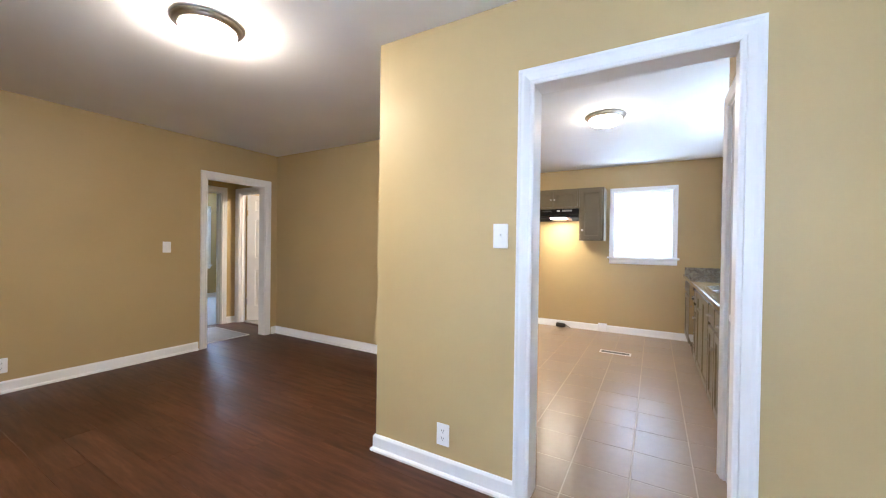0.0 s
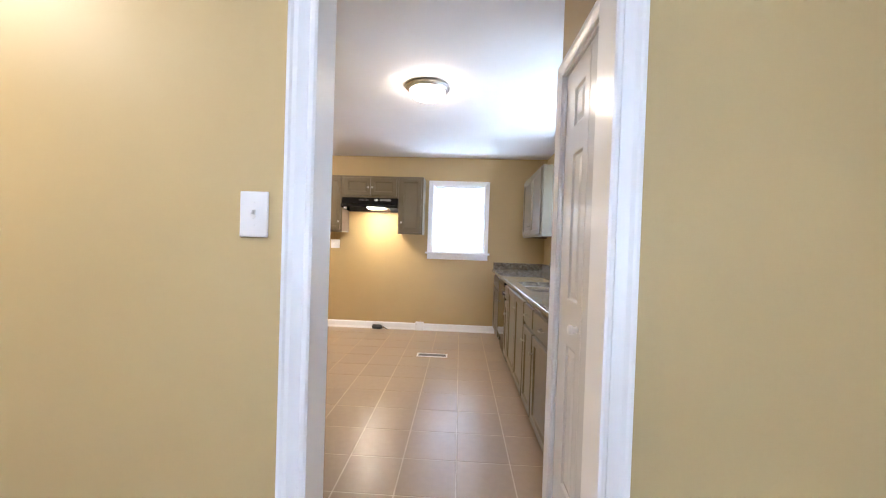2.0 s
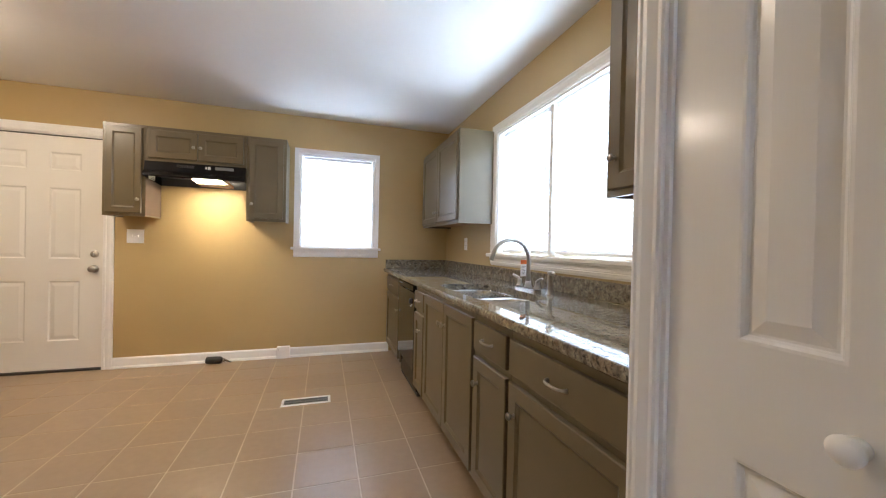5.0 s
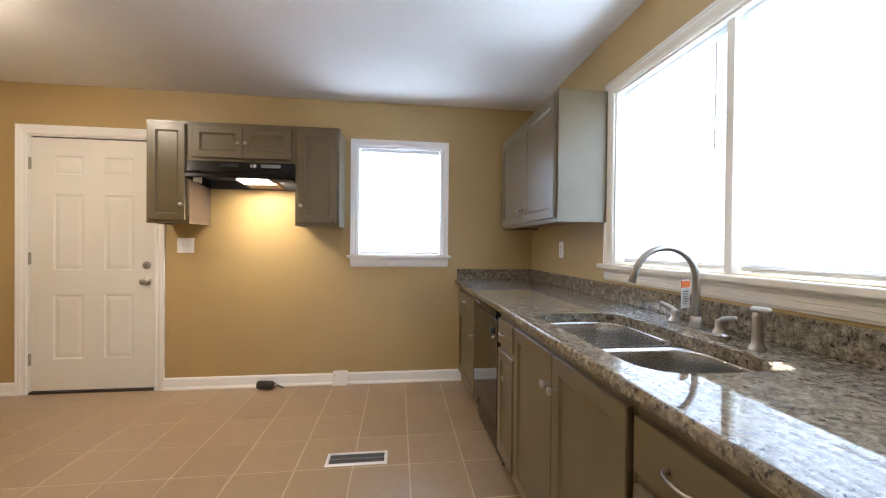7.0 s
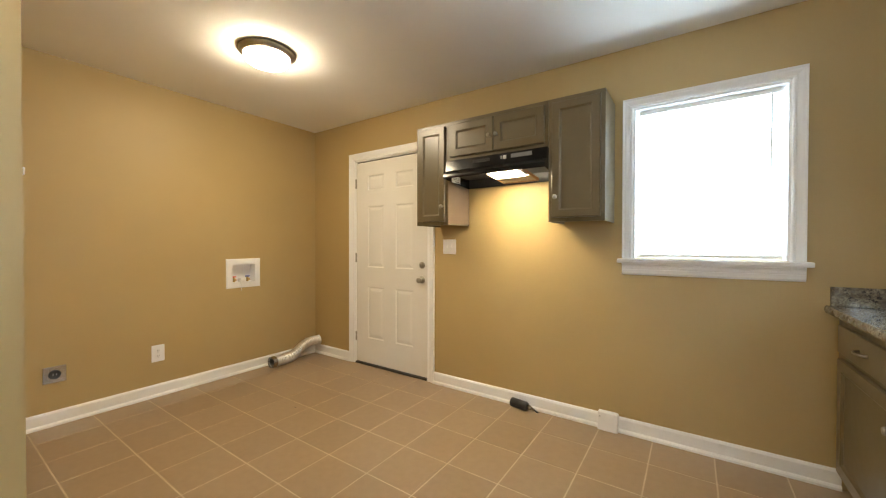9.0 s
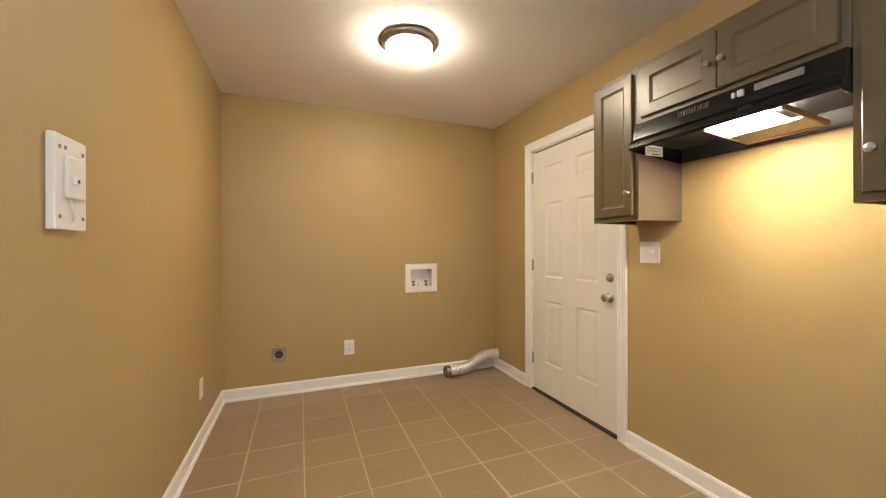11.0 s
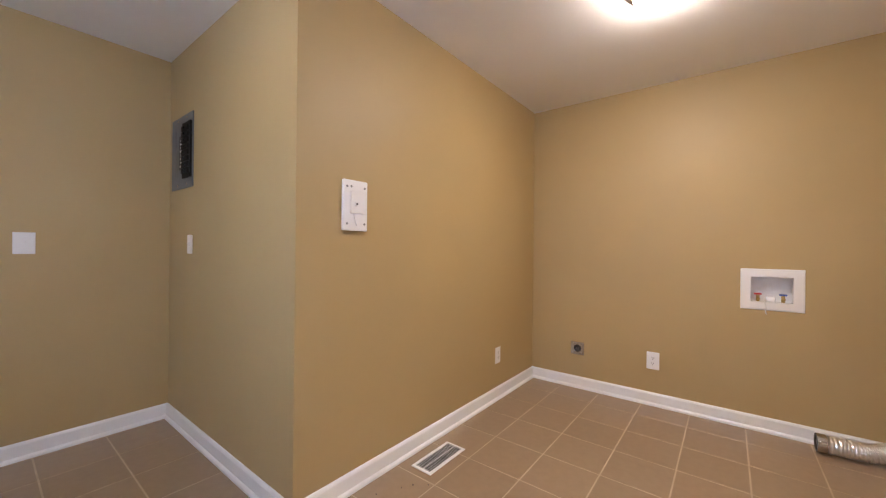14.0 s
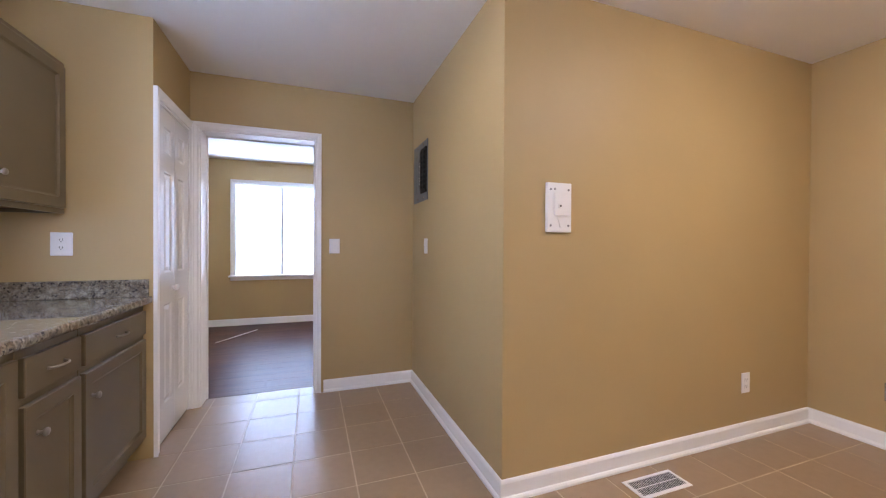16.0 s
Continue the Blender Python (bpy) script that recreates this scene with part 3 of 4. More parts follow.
# ---- ceiling lamps ----
def ceiling_lamp(x, y, glow=DOME):
    lamp = thing("ceiling_light", pose(x, y, H), "round flush ceiling light, brushed nickel ring and lit frosted dome", "ceiling light", "flush ceiling lights")
    part("pan", lathe(bmesh.new(), ((0.0, -0.001), (0.150, -0.001), (0.150, -0.020), (0.0, -0.020)), 40), PLASTIC, lamp)
    part("ring", lathe(bmesh.new(), ((0.150, -0.001), (0.166, -0.002), (0.173, -0.007), (0.173, -0.013), (0.166, -0.019), (0.159, -0.020), (0.157, -0.023), (0.152, -0.031), (0.145, -0.037), (0.138, -0.039), (0.135, -0.036), (0.135, -0.024)), 48), NICKEL, lamp, "brushed nickel ring", True)
    part("shade", lathe(bmesh.new(), ((0.1345, -0.030), (0.1345, -0.050), (0.130, -0.064), (0.114, -0.076), (0.083, -0.086), (0.040, -0.092), (0.0, -0.093)), 40), glow, lamp, "lit frosted glass dome", True)
    part("finial", lathe(bmesh.new(), ((0.0, -0.091), (0.009, -0.093), (0.009, -0.098), (0.005, -0.102), (0.0, -0.103)), 14), NICKEL, lamp, "", True)
    return lamp


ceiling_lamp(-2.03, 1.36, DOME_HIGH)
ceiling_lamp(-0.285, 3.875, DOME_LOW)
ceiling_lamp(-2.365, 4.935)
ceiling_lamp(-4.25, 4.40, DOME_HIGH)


# ---- cabinets ----
def shaker(name, x0, x1, z0, z1, y, parent, knob_at=None, pull=False, t=0.019, rail=0.055):
    """A cabinet front from y outwards: framed door with a sunk panel, or a plain drawer front with a pull."""
    bm = bmesh.new()
    if pull:
        box(bm, x0, x1, y, y + t, z0, z1, 0.004, 2)
    else:
        e = 0.003
        prof = [(0, 0), (0, t - e), (-e, t), (-rail + e, t), (-rail, t - e), (-rail - 0.004, t - 0.006), (-rail - 0.009, t - 0.0085), (-rail - 0.009, 0)]
        moulding(bm, [(x0, z0), (x0, z1), (x1, z1), (x1, z0)], prof, lambda a, b, d: (a, y + d, b), True)
    front = part(name, bm, CAB, parent)
    if not pull:
        g = rail + 0.007
        part("panel", boxes((x0 + g, x1 - g, y + 0.001, y + t - 0.0095, z0 + g, z1 - g)), CAB, front)
    if knob_at:
        m = Matrix.Translation((knob_at[0], y + t, knob_at[1])) @ Matrix.Rotation(radians(-90), 4, "X")
        part("knob", lathe(bmesh.new(), ((0.0, 0.0), (0.009, 0.0), (0.006, 0.004), (0.006, 0.014), (0.012, 0.018), (0.0145, 0.023), (0.012, 0.028), (0.0, 0.030)), 16, m), NICKEL, front, "satin nickel knob", True)
    if pull:
        c, zc = (x0 + x1) / 2, (z0 + z1) / 2
        pts = [(c + 0.045 * math.cos(math.pi * (1 - k / 10)), y + t + 0.026 * math.sin(math.pi * k / 10) ** 0.7, zc) for k in range(11)]
        part("pull", tube(bmesh.new(), pts, [0.007, 0.005, 0.0045, 0.0045, 0.0045, 0.0045, 0.0045, 0.0045, 0.0045, 0.005, 0.007], 10), NICKEL, front, "satin nickel arched pull", True)
    return front


def wall_cabinet(side, x, y, w, z0, z1, depth, doors, knobs, label, group):
    """A hung cabinet centred at (x, y) on its wall; knobs: for each door, the share of its width and the height."""
    cab = thing("wall_cabinet", on_wall(side, x, y), label, "cabinet", group)
    part("body", boxes((-w / 2, w / 2, 0.002, depth - 0.0162, z0 + 0.030, z1), (-w / 2, -w / 2 + 0.013, 0.002, depth - 0.0162, z0 + 0.001, z0 + 0.0299), (w / 2 - 0.013, w / 2, 0.002, depth - 0.0162, z0 + 0.001, z0 + 0.0299), (-w / 2 + 0.03, w / 2 - 0.03, depth - 0.0161, depth - 0.002, z0 + 0.031, z1 - 0.002)), CAB, cab)
    part("bottom_panel", boxes((-w / 2 + 0.014, w / 2 - 0.014, 0.003, depth - 0.017, z0 + 0.022, z0 + 0.0295)), RAW, cab, "unpainted plywood underside")
    part("face_frame", boxes((-w / 2, -w / 2 + 0.038, depth - 0.016, depth + 0.001, z0, z1 + 0.001), (w / 2 - 0.038, w / 2, depth - 0.016, depth + 0.001, z0, z1 + 0.001),
                             (-w / 2 + 0.038, w / 2 - 0.038, depth - 0.016, depth + 0.001, z0, z0 + 0.03), (-w / 2 + 0.038, w / 2 - 0.038, depth - 0.016, depth + 0.001, z1 - 0.03, z1 + 0.001)), CAB, cab)
    n = len(knobs)
    for k, (share, kz) in enumerate(knobs):
        d0 = -w / 2 + 0.024 + (w - 0.048) / n * k + (0.002 if k else 0)
        d1 = -w / 2 + 0.024 + (w - 0.048) / n * (k + 1) - (0.002 if k < n - 1 else 0)
        shaker("door", d0, d1, z0 + 0.026, z1 - 0.028, depth + 0.001, cab, (d0 + share * (d1 - d0), kz), rail=0.048 if d1 - d0 < 0.32 else 0.055)
    return cab


RG, EG = "cabinets round the range hood", "cabinets above the counter"
c1 = wall_cabinet("N", (-1.885 - 1.592) / 2, YB, 0.293, 1.352, 2.112, 0.31, 1, [(0.07, 1.49)], "narrow taupe wall cabinet beside the range hood", RG)
# Thin sheet over the cabinet side that carries the hood light's tint.
part("side_panel", boxes((-0.1485, -0.1465, 0.002, 0.31, 1.366, 1.83)), SIDE_LIT, c1, "taupe cabinet side, coloured by the hood's warm light")
wall_cabinet("N", (-1.592 - 0.836) / 2, YB, 0.754, 1.822, 2.112, 0.31, 2, [(0.93, 1.955), (0.07, 1.955)], "low taupe two-door cabinet above the range hood", RG)
wall_cabinet("N", (-0.836 - 0.503) / 2, YB, 0.331, 1.348, 2.112, 0.31, 1, [(0.91, 1.50)], "taupe wall cabinet beside the kitchen window", RG)
wall_cabinet("E", XR, (4.96 + 6.06) / 2, 1.10, 1.350, 2.115, 0.315, 2, [(0.94, 1.47), (0.06, 1.47)], "taupe two-door cabinet hung beside the sink window", EG)
wall_cabinet("E", XR, (2.792 + 3.314) / 2, 0.522, 1.350, 2.125, 0.335, 1, [(0.93, 1.485)], "taupe single-door cabinet beside the closet wall", EG)

BX = 0.508   # face of the base cabinets


def base_unit(y0, y1, fronts, label, hollow=False):
    """A base cabinet against the east wall from y0 to y1; fronts: kind, span of the width, heights, knob."""
    unit = thing("base_cabinet", on_wall("E", XR, y0), label, "cabinet", "base cabinets under the counter")
    w, d = y1 - y0, XR - BX
    if hollow:
        part("body", boxes((0.001, 0.016, 0.002, d - 0.0145, 0.10, 0.862), (w - 0.016, w - 0.001, 0.002, d - 0.0145, 0.10, 0.862), (0.016, w - 0.016, 0.002, 0.012, 0.118, 0.862), (0.016, w - 0.016, 0.002, d - 0.0145, 0.10, 0.118), (0.001, w - 0.001, d - 0.014, d, 0.10, 0.862)), CAB, unit)
    else:
        part("body", boxes((0.001, w - 0.001, 0.002, d, 0.10, 0.862)), CAB, unit)
    part("toe_kick", boxes((0.001, w - 0.001, 0.05, d - 0.07, 0.0, 0.1)), CAB, unit)
    for kind, a, b, z0, z1, knob_at in fronts:
        shaker("drawer_front" if kind == "drawer" else "door", a, b, z0, z1, d, unit, knob_at, kind == "drawer")
    return unit


def fronts_one(w, knob_x, lead=0.012, tail=0.012):
    return [("drawer", lead, w - tail, 0.700, 0.828, None), ("door", lead, w - tail, 0.128, 0.670, (knob_x, 0.565))]


base_unit(5.455, 6.16, fronts_one(0.705, 0.045, 0.012, 0.06), "taupe corner base cabinet with drawer and door")
base_unit(4.590, 4.858, fronts_one(0.268, 0.080), "narrow taupe base cabinet beside the dishwasher")
base_unit(3.730, 4.588, [("door", 0.012, 0.427, 0.128, 0.832, (0.396, 0.718)), ("door", 0.431, 0.846, 0.128, 0.832, (0.462, 0.718))], "taupe two-door sink base cabinet", True)
base_unit(3.398, 3.728, fronts_one(0.330, 0.262), "taupe base cabinet with one drawer and door")
base_unit(2.793, 3.396, fronts_one(0.603, 0.545), "wide taupe base cabinet beside the closet wall")

# dishwasher
dish = thing("dishwasher", on_wall("E", XR, 4.860), "black built-in dishwasher with a glossy front", "dishwasher")
w, d = 0.593, XR - BX
part("body", boxes((0.004, w - 0.004, 0.03, d - 0.02, 0.02, 0.862)), DARK, dish)
part("door", boxes((0.006, w - 0.006, d - 0.02, d + 0.018, 0.215, 0.806), bev=0.004), GLOSSY, dish, "glossy black door")
part("control_panel", boxes((0.006, w - 0.006, d - 0.02, d + 0.026, 0.812, 0.860), bev=0.005), BLACK, dish)
part("handle", boxes((0.17, w - 0.17, d - 0.018, d + 0.012, 0.8065, 0.8115)), DARK, dish)
part("control_dial", lathe(bmesh.new(), ((0.0, 0.0), (0.022, 0.0), (0.020, 0.012), (0.0, 0.013)), 20, Matrix.Translation((0.11, d + 0.0182, 0.728)) @ Matrix.Rotation(radians(-90), 4, "X")), DARK, dish, "", True)
part("buttons", boxes(*[(0.40 + 0.03 * k, 0.42 + 0.03 * k, d + 0.026, d + 0.028, 0.836, 0.846) for k in range(5)]), INK, dish)
part("dial_marks", boxes((0.065, 0.085, d + 0.0182, d + 0.0190, 0.700, 0.706), (0.135, 0.160, d + 0.0182, d + 0.0190, 0.704, 0.710), (0.098, 0.122, d + 0.0182, d + 0.0190, 0.686, 0.692)), PAPER, dish, "pale printed marks")
part("kick_plate", boxes((0.006, w - 0.006, d - 0.030, d - 0.010, 0.055, 0.205)), BLACK, dish)

# ---- granite counter with the sink's cut-out ----
CT, CB, CF = 0.905, 0.867, 0.464
SX, SY, SA, SB = 0.745, 4.128, 0.193, 0.388     # sink: centre and half sizes


def rounded(cx, cy, a, b, r, n=8):
    out = []
    for qx, qy, start in ((1, 1, 0), (-1, 1, 90), (-1, -1, 180), (1, -1, 270)):
        for k in range(n):
            t = radians(start + 90 * k / (n - 1))
            out.append((cx + qx * (a - r) + r * math.cos(t), cy + qy * (b - r) + r * math.sin(t)))
    return out


counter = thing("countertop", pose(0, 0, 0), "speckled grey-brown polished granite countertop with backsplash", "countertop")
bm = bmesh.new()
X0 = CF + 0.012
box(bm, X0, XR - 0.002, CY + 0.002, 3.60, CB, CT)
box(bm, X0, XR - 0.002, 4.66, YB - 0.002, CB, CT)
ring = rounded(SX, SY, SA, SB, 0.11)
outer = []
for x, y in ring:
    dx, dy = x - SX, y - SY
    k = min(((XR - 0.002 if dx > 0 else X0) - SX) / dx if abs(dx) > 1e-6 else 1e9, ((4.66 if dy > 0 else 3.60) - SY) / dy if abs(dy) > 1e-6 else 1e9)
    outer.append((SX + dx * k, SY + dy * k))
for corner in ((X0, 3.60), (X0, 4.66), (XR - 0.002, 3.60), (XR - 0.002, 4.66)):
    k = min(range(len(outer)), key=lambda i: (outer[i][0] - corner[0]) ** 2 + (outer[i][1] - corner[1]) ** 2)
    outer[k] = corner
loops = [[bm.verts.new((x, y, z)) for x, y in pts] for pts, z in ((outer, CT), (ring, CT), (ring, CB), (outer, CB))]
for a, b in zip(loops, loops[1:]):
    for k in range(len(a)):
        bm.faces.new((a[k], a[(k + 1) % len(a)], b[(k + 1) % len(a)], b[k]))
nose = [(X0, CB)] + [(X0 - 0.012 * math.sin(radians(t)) ** 0.6, (CB + CT) / 2 - 0.019 * math.cos(radians(t))) for t in (12, 35, 65, 90, 115, 145, 168)] + [(X0, CT)]
ends = [[bm.verts.new((x, y, z)) for x, z in nose] for y in (CY + 0.002, YB - 0.002)]
for k in range(len(nose)):
    bm.faces.new((ends[0][k], ends[0][(k + 1) % len(nose)], ends[1][(k + 1) % len(nose)], ends[1][k]))
part("slab", bm, GRANITE, counter)
part("backsplash", boxes((XR - 0.021, XR - 0.001, CY + 0.022, YB - 0.022, CT, 1.000), (CF + 0.02, XR - 0.001, YB - 0.021, YB - 0.001, CT, 1.000), (CF + 0.016, XR - 0.001, CY + 0.001, CY + 0.021, CT, 1.000), bev=0.002), GRANITE, counter)

sink = thing("kitchen_sink", pose(SX, SY, CB), "double-bowl undermount stainless steel sink", "sink")


def bowl(y0, y1, deep):
    bm = bmesh.new()
    cy, b = (y0 + y1) / 2, (y1 - y0) / 2
    rings = [(0.020, 0.004, 0.0), (0.004, -0.009, -0.001), (0.001, -0.012, -0.004), (0.0, -0.013, -0.008), (-0.002, -0.015, -0.06), (-0.005, -0.018, -deep + 0.045)]
    rings += [(-0.005 - 0.04 * (1 - math.cos(radians(t))), -0.018 - 0.04 * (1 - math.cos(radians(t))), -deep + 0.045 - 0.04 * math.sin(radians(t))) for t in (20, 40, 60, 80, 90)]
    rows = [[bm.verts.new((x, y, z)) for x, y in rounded(0, cy, SA + da, b + db, min(0.1, SA + da - 0.01, b + db - 0.01), 10)] for da, db, z in rings]
    rows.append([bm.verts.new((x, y, -deep)) for x, y in rounded(0, cy, 0.05, 0.05, 0.0499, 10)])
    for a, c in zip(rows, rows[1:]):
        for k in range(len(a)):
            bm.faces.new((a[k], a[(k + 1) % len(a)], c[(k + 1) % len(a)], c[k]))
    bm.faces.new(rows[-1])
    return bm


part("large_bowl", bowl(-SB - 0.01, -0.042, 0.20), STEEL, sink, "", True)
part("small_bowl", bowl(-0.018, SB + 0.01, 0.18), STEEL, sink, "", True)
part("divider", boxes((-SA - 0.005, SA + 0.005, -0.052, -0.008, -0.012, -0.003), bev=0.004), STEEL, sink)
for cy in (-0.225, 0.196):
    part("drain", lathe(bmesh.new(), ((0.042, 0.0), (0.040, 0.004), (0.030, 0.003), (0.0, -0.002)), 20, Matrix.Translation((0, cy, -0.1995 if cy < 0 else -0.1795))), NICKEL, sink, "", True)

# faucet
FX, FY = 1.022, 4.145
faucet = thing("faucet", pose(FX, FY, CT), "brushed nickel gooseneck kitchen faucet with two levers", "faucet")
bm = bmesh.new()
base = [[bm.verts.new((x, y, z)) for x, y in rounded(0, 0, a, b, r, 7)] for a, b, r, z in ((0.029, 0.128, 0.028, 0.0), (0.029, 0.128, 0.028, 0.013), (0.023, 0.122, 0.022, 0.018))]
for a, b in zip(base, base[1:]):
    for k in range(len(a)):
        bm.faces.new((a[k], a[(k + 1) % len(a)], b[(k + 1) % len(a)], b[k]))
bm.faces.new(base[-1])
part("base_plate", bm, STEEL, faucet, "bright metal base plate")
part("collar", lathe(bmesh.new(), ((0.024, 0.014), (0.024, 0.020), (0.019, 0.034), (0.017, 0.055), (0.0, 0.055)), 20), NICKEL, faucet, "", True)
arc = [(0, 0, 0.05), (0, 0, 0.12), (0, 0, 0.175)] + [(-0.121 + 0.121 * math.cos(radians(t)), 0, 0.182 + 0.118 * math.sin(radians(t))) for t in range(0, 166, 11)]
tip = arc[-1]
arc += [(tip[0] - 0.012, 0, tip[2] - 0.035)]
part("spout", tube(bmesh.new(), arc, [0.0145, 0.013, 0.012] + [0.0115] * (len(arc) - 4) + [0.0130], 16), NICKEL, faucet, "", True)
for s in (-1, 1):
    y = 0.10 * s
    bm = lathe(bmesh.new(), ((0.022, 0.014), (0.021, 0.022), (0.015, 0.032), (0.014, 0.050), (0.012, 0.062), (0.0, 0.066)), 18, Matrix.Translation((0, y, 0)))
    tube(bm, [(0, y, 0.052), (-0.004, y + 0.016 * s, 0.068), (-0.008, y + 0.042 * s, 0.074), (-0.010, y + 0.066 * s, 0.080)], [0.010, 0.009, 0.008, 0.007], 10)
    part("lever_handle", bm, NICKEL, faucet, "", True)
spray = thing("side_sprayer", pose(FX - 0.004, FY - 0.232, CT), "brushed nickel side sprayer beside the faucet", "sprayer")
bm = lathe(bmesh.new(), ((0.023, 0.0), (0.022, 0.008), (0.016, 0.014), (0.0145, 0.030), (0.0145, 0.095), (0.0125, 0.112), (0.0, 0.114)), 18)
part("body", bm, NICKEL, spray, "", True)
part("spray_head", tube(bmesh.new(), [(0.0, 0.018, 0.116), (0.0, 0.012, 0.117), (-0.003, -0.030, 0.119), (-0.005, -0.040, 0.118)], [0.008, 0.0115, 0.0115, 0.009], 14), NICKEL, spray, "", True)
tag = thing("hang_tag", pose(FX - 0.018, FY + 0.028, CT + 0.185, 0, 0, 20), "white and orange paper tag hanging on the faucet", "tag")
part("tag_sheet", boxes((-0.026, 0.026, -0.0006, 0.0006, -0.105, 0.0)), PAPER, tag)
part("orange_band", boxes((-0.0262, 0.0262, -0.0012, 0.0012, -0.030, -0.006)), ORANGE, tag, "orange printed band")
part("print_lines", boxes(*[(-0.018, 0.018 - 0.006 * (k % 3), -0.0011, 0.0011, -0.046 - 0.009 * k, -0.043 - 0.009 * k) for k in range(6)]), INK, tag)
part("loop", tube(bmesh.new(), [(0, 0, -0.004), (0.004, -0.006, 0.012), (0.018, -0.024, 0.018)], 0.0012, 6), PLASTIC, tag)

# ---- range hood ----
MESH = grainy("mesh_filter", (0.50, 0.46, 0.40), 0.4, 0.8, 0.15, 90, 260, 0.8)
hood = thing("range_hood", on_wall("N", (-1.592 - 0.836) / 2, YB), "black under-cabinet range hood with its lamp lit", "range hood")
hw = 0.377


def shell(profile, u0, u1):
    bm = bmesh.new()
    ends = [[bm.verts.new((u, v, z)) for v, z in profile] for u in (u0, u1)]
    n = len(profile)
    for k in range(n):
        bm.faces.new((ends[0][k], ends[0][(k + 1) % n], ends[1][(k + 1) % n], ends[1][k]))
    for e in ends:
        bm.faces.new(e)
    return bm


part("upper_shell", shell(((0.003, 1.742), (0.003, 1.819), (0.335, 1.819), (0.350, 1.742)), -hw, hw), BLACK, hood)
part("front_lip", shell(((0.322, 1.7415), (0.350, 1.742), (0.376, 1.716), (0.381, 1.696), (0.371, 1.687), (0.362, 1.693), (0.352, 1.704)), -hw, hw), BLACK, hood)
for u0, u1 in ((-hw, -hw + 0.004), (hw - 0.004, hw)):
    part("side_panel", shell(((0.003, 1.741), (0.003, 1.655), (0.350, 1.684), (0.362, 1.693), (0.352, 1.704), (0.322, 1.741)), u0, u1), BLACK, hood)
part("back_panel", boxes((-hw + 0.004, hw - 0.004, 0.004, 0.008, 1.657, 1.741)), DARK, hood)
part("inner_plate", boxes((-hw + 0.004, hw - 0.004, 0.008, 0.330, 1.728, 1.732)), DARK, hood)
part("lamp_frame", shell(((0.345, 1.702), (0.345, 1.684), (0.060, 1.660), (0.060, 1.680)), 0.034, 0.042), RAW, hood, "pale metal lamp frame")
part("lamp_frame", shell(((0.345, 1.702), (0.345, 1.684), (0.060, 1.660), (0.060, 1.680)), -0.227, -0.219), RAW, hood, "pale metal lamp frame")
part("lamp_frame", shell(((0.070, 1.680), (0.070, 1.6608), (0.060, 1.660), (0.060, 1.680)), -0.219, 0.034), RAW, hood, "pale metal lamp frame")
part("lamp_lens", shell(((0.342, 1.699), (0.342, 1.689), (0.195, 1.677), (0.195, 1.687)), -0.175, 0.033), LENS, hood, "lit warm lamp lens")
part("filter", shell(((0.194, 1.688), (0.194, 1.678), (0.071, 1.667), (0.071, 1.677)), -0.218, 0.033), MESH, hood, "aluminium mesh grease filter")
part("grille_slots", boxes(*[(0.02 + 0.012 * k, 0.028 + 0.012 * k, 0.340, 0.3475, 1.778, 1.800) for k in range(11)]), DARK, hood)
part("switches", boxes((-0.105, -0.085, 0.341, 0.354, 1.776, 1.800, 0.002), (-0.075, -0.066, 0.341, 0.352, 1.778, 1.798, 0.001)), PLASTIC, hood, "small rocker switches")
part("maker_plate", boxes((-0.28, -0.14, 0.341, 0.3495, 1.778, 1.802)), GREY, hood, "dull grey plate with print")
part("sticker", boxes((hw - 0.0062, hw - 0.0042, 0.15, 0.27, 1.676, 1.731)), PAPER, hood, "white paper sticker inside the hood")
part("sticker_print", boxes((hw - 0.0068, hw - 0.0060, 0.170, 0.225, 1.682, 1.689), (hw - 0.0068, hw - 0.0060, 0.165, 0.258, 1.700, 1.703), (hw - 0.0068, hw - 0.0060, 0.165, 0.258, 1.712, 1.715)), INK, hood)


# ---- plates on the walls ----
def plate(name, side, x, y, z, w, h, label, category, group, kind):
    """A switch plate or a socket plate."""
    ob = thing(name, on_wall(side, x, y, z), label, category, group)
    part("cover_plate", boxes((-w / 2, w / 2, 0.0005, 0.006, -h / 2, h / 2), bev=0.0025), PLASTIC, ob)
    if kind == "toggle":
        part("toggle", boxes((-0.005, 0.005, 0.006, 0.010, -0.012, 0.012), (-0.004, 0.004, 0.008, 0.020, 0.0, 0.010), bev=0.0012), PLASTIC, ob)
    elif kind == "double":
        for u in (-w * 0.17, w * 0.17):
            part("toggle", boxes((u - 0.005, u + 0.005, 0.006, 0.009, -0.012, 0.012), (u - 0.004, u + 0.004, 0.008, 0.020, 0.0, 0.010), bev=0.0012), PLASTIC, ob)
    elif kind == "socket":
        for zc in (-0.020, 0.020):
            sock = part("receptacle", boxes((-0.017, 0.017, 0.006, 0.0085, zc - 0.014, zc + 0.014), bev=0.0012), PLASTIC, ob)
            part("slots", boxes((-0.0075, -0.0050, 0.0082, 0.0090, zc - 0.002, zc + 0.008), (0.0050, 0.0075, 0.0082, 0.0090, zc - 0.002, zc + 0.008), (-0.002, 0.002, 0.0082, 0.0090, zc - 0.010, zc - 0.006)), DARK, sock)
    for zc in ((-0.030, 0.030) if kind == "toggle" else (0.0,)):
        part("screw", lathe(bmesh.new(), ((0.0032, 0.006), (0.003, 0.0072), (0.0, 0.0076)), 10, Matrix.Translation((0, 0, zc)) @ Matrix.Rotation(radians(-90), 4, "X")), PLASTIC, ob)
    return ob


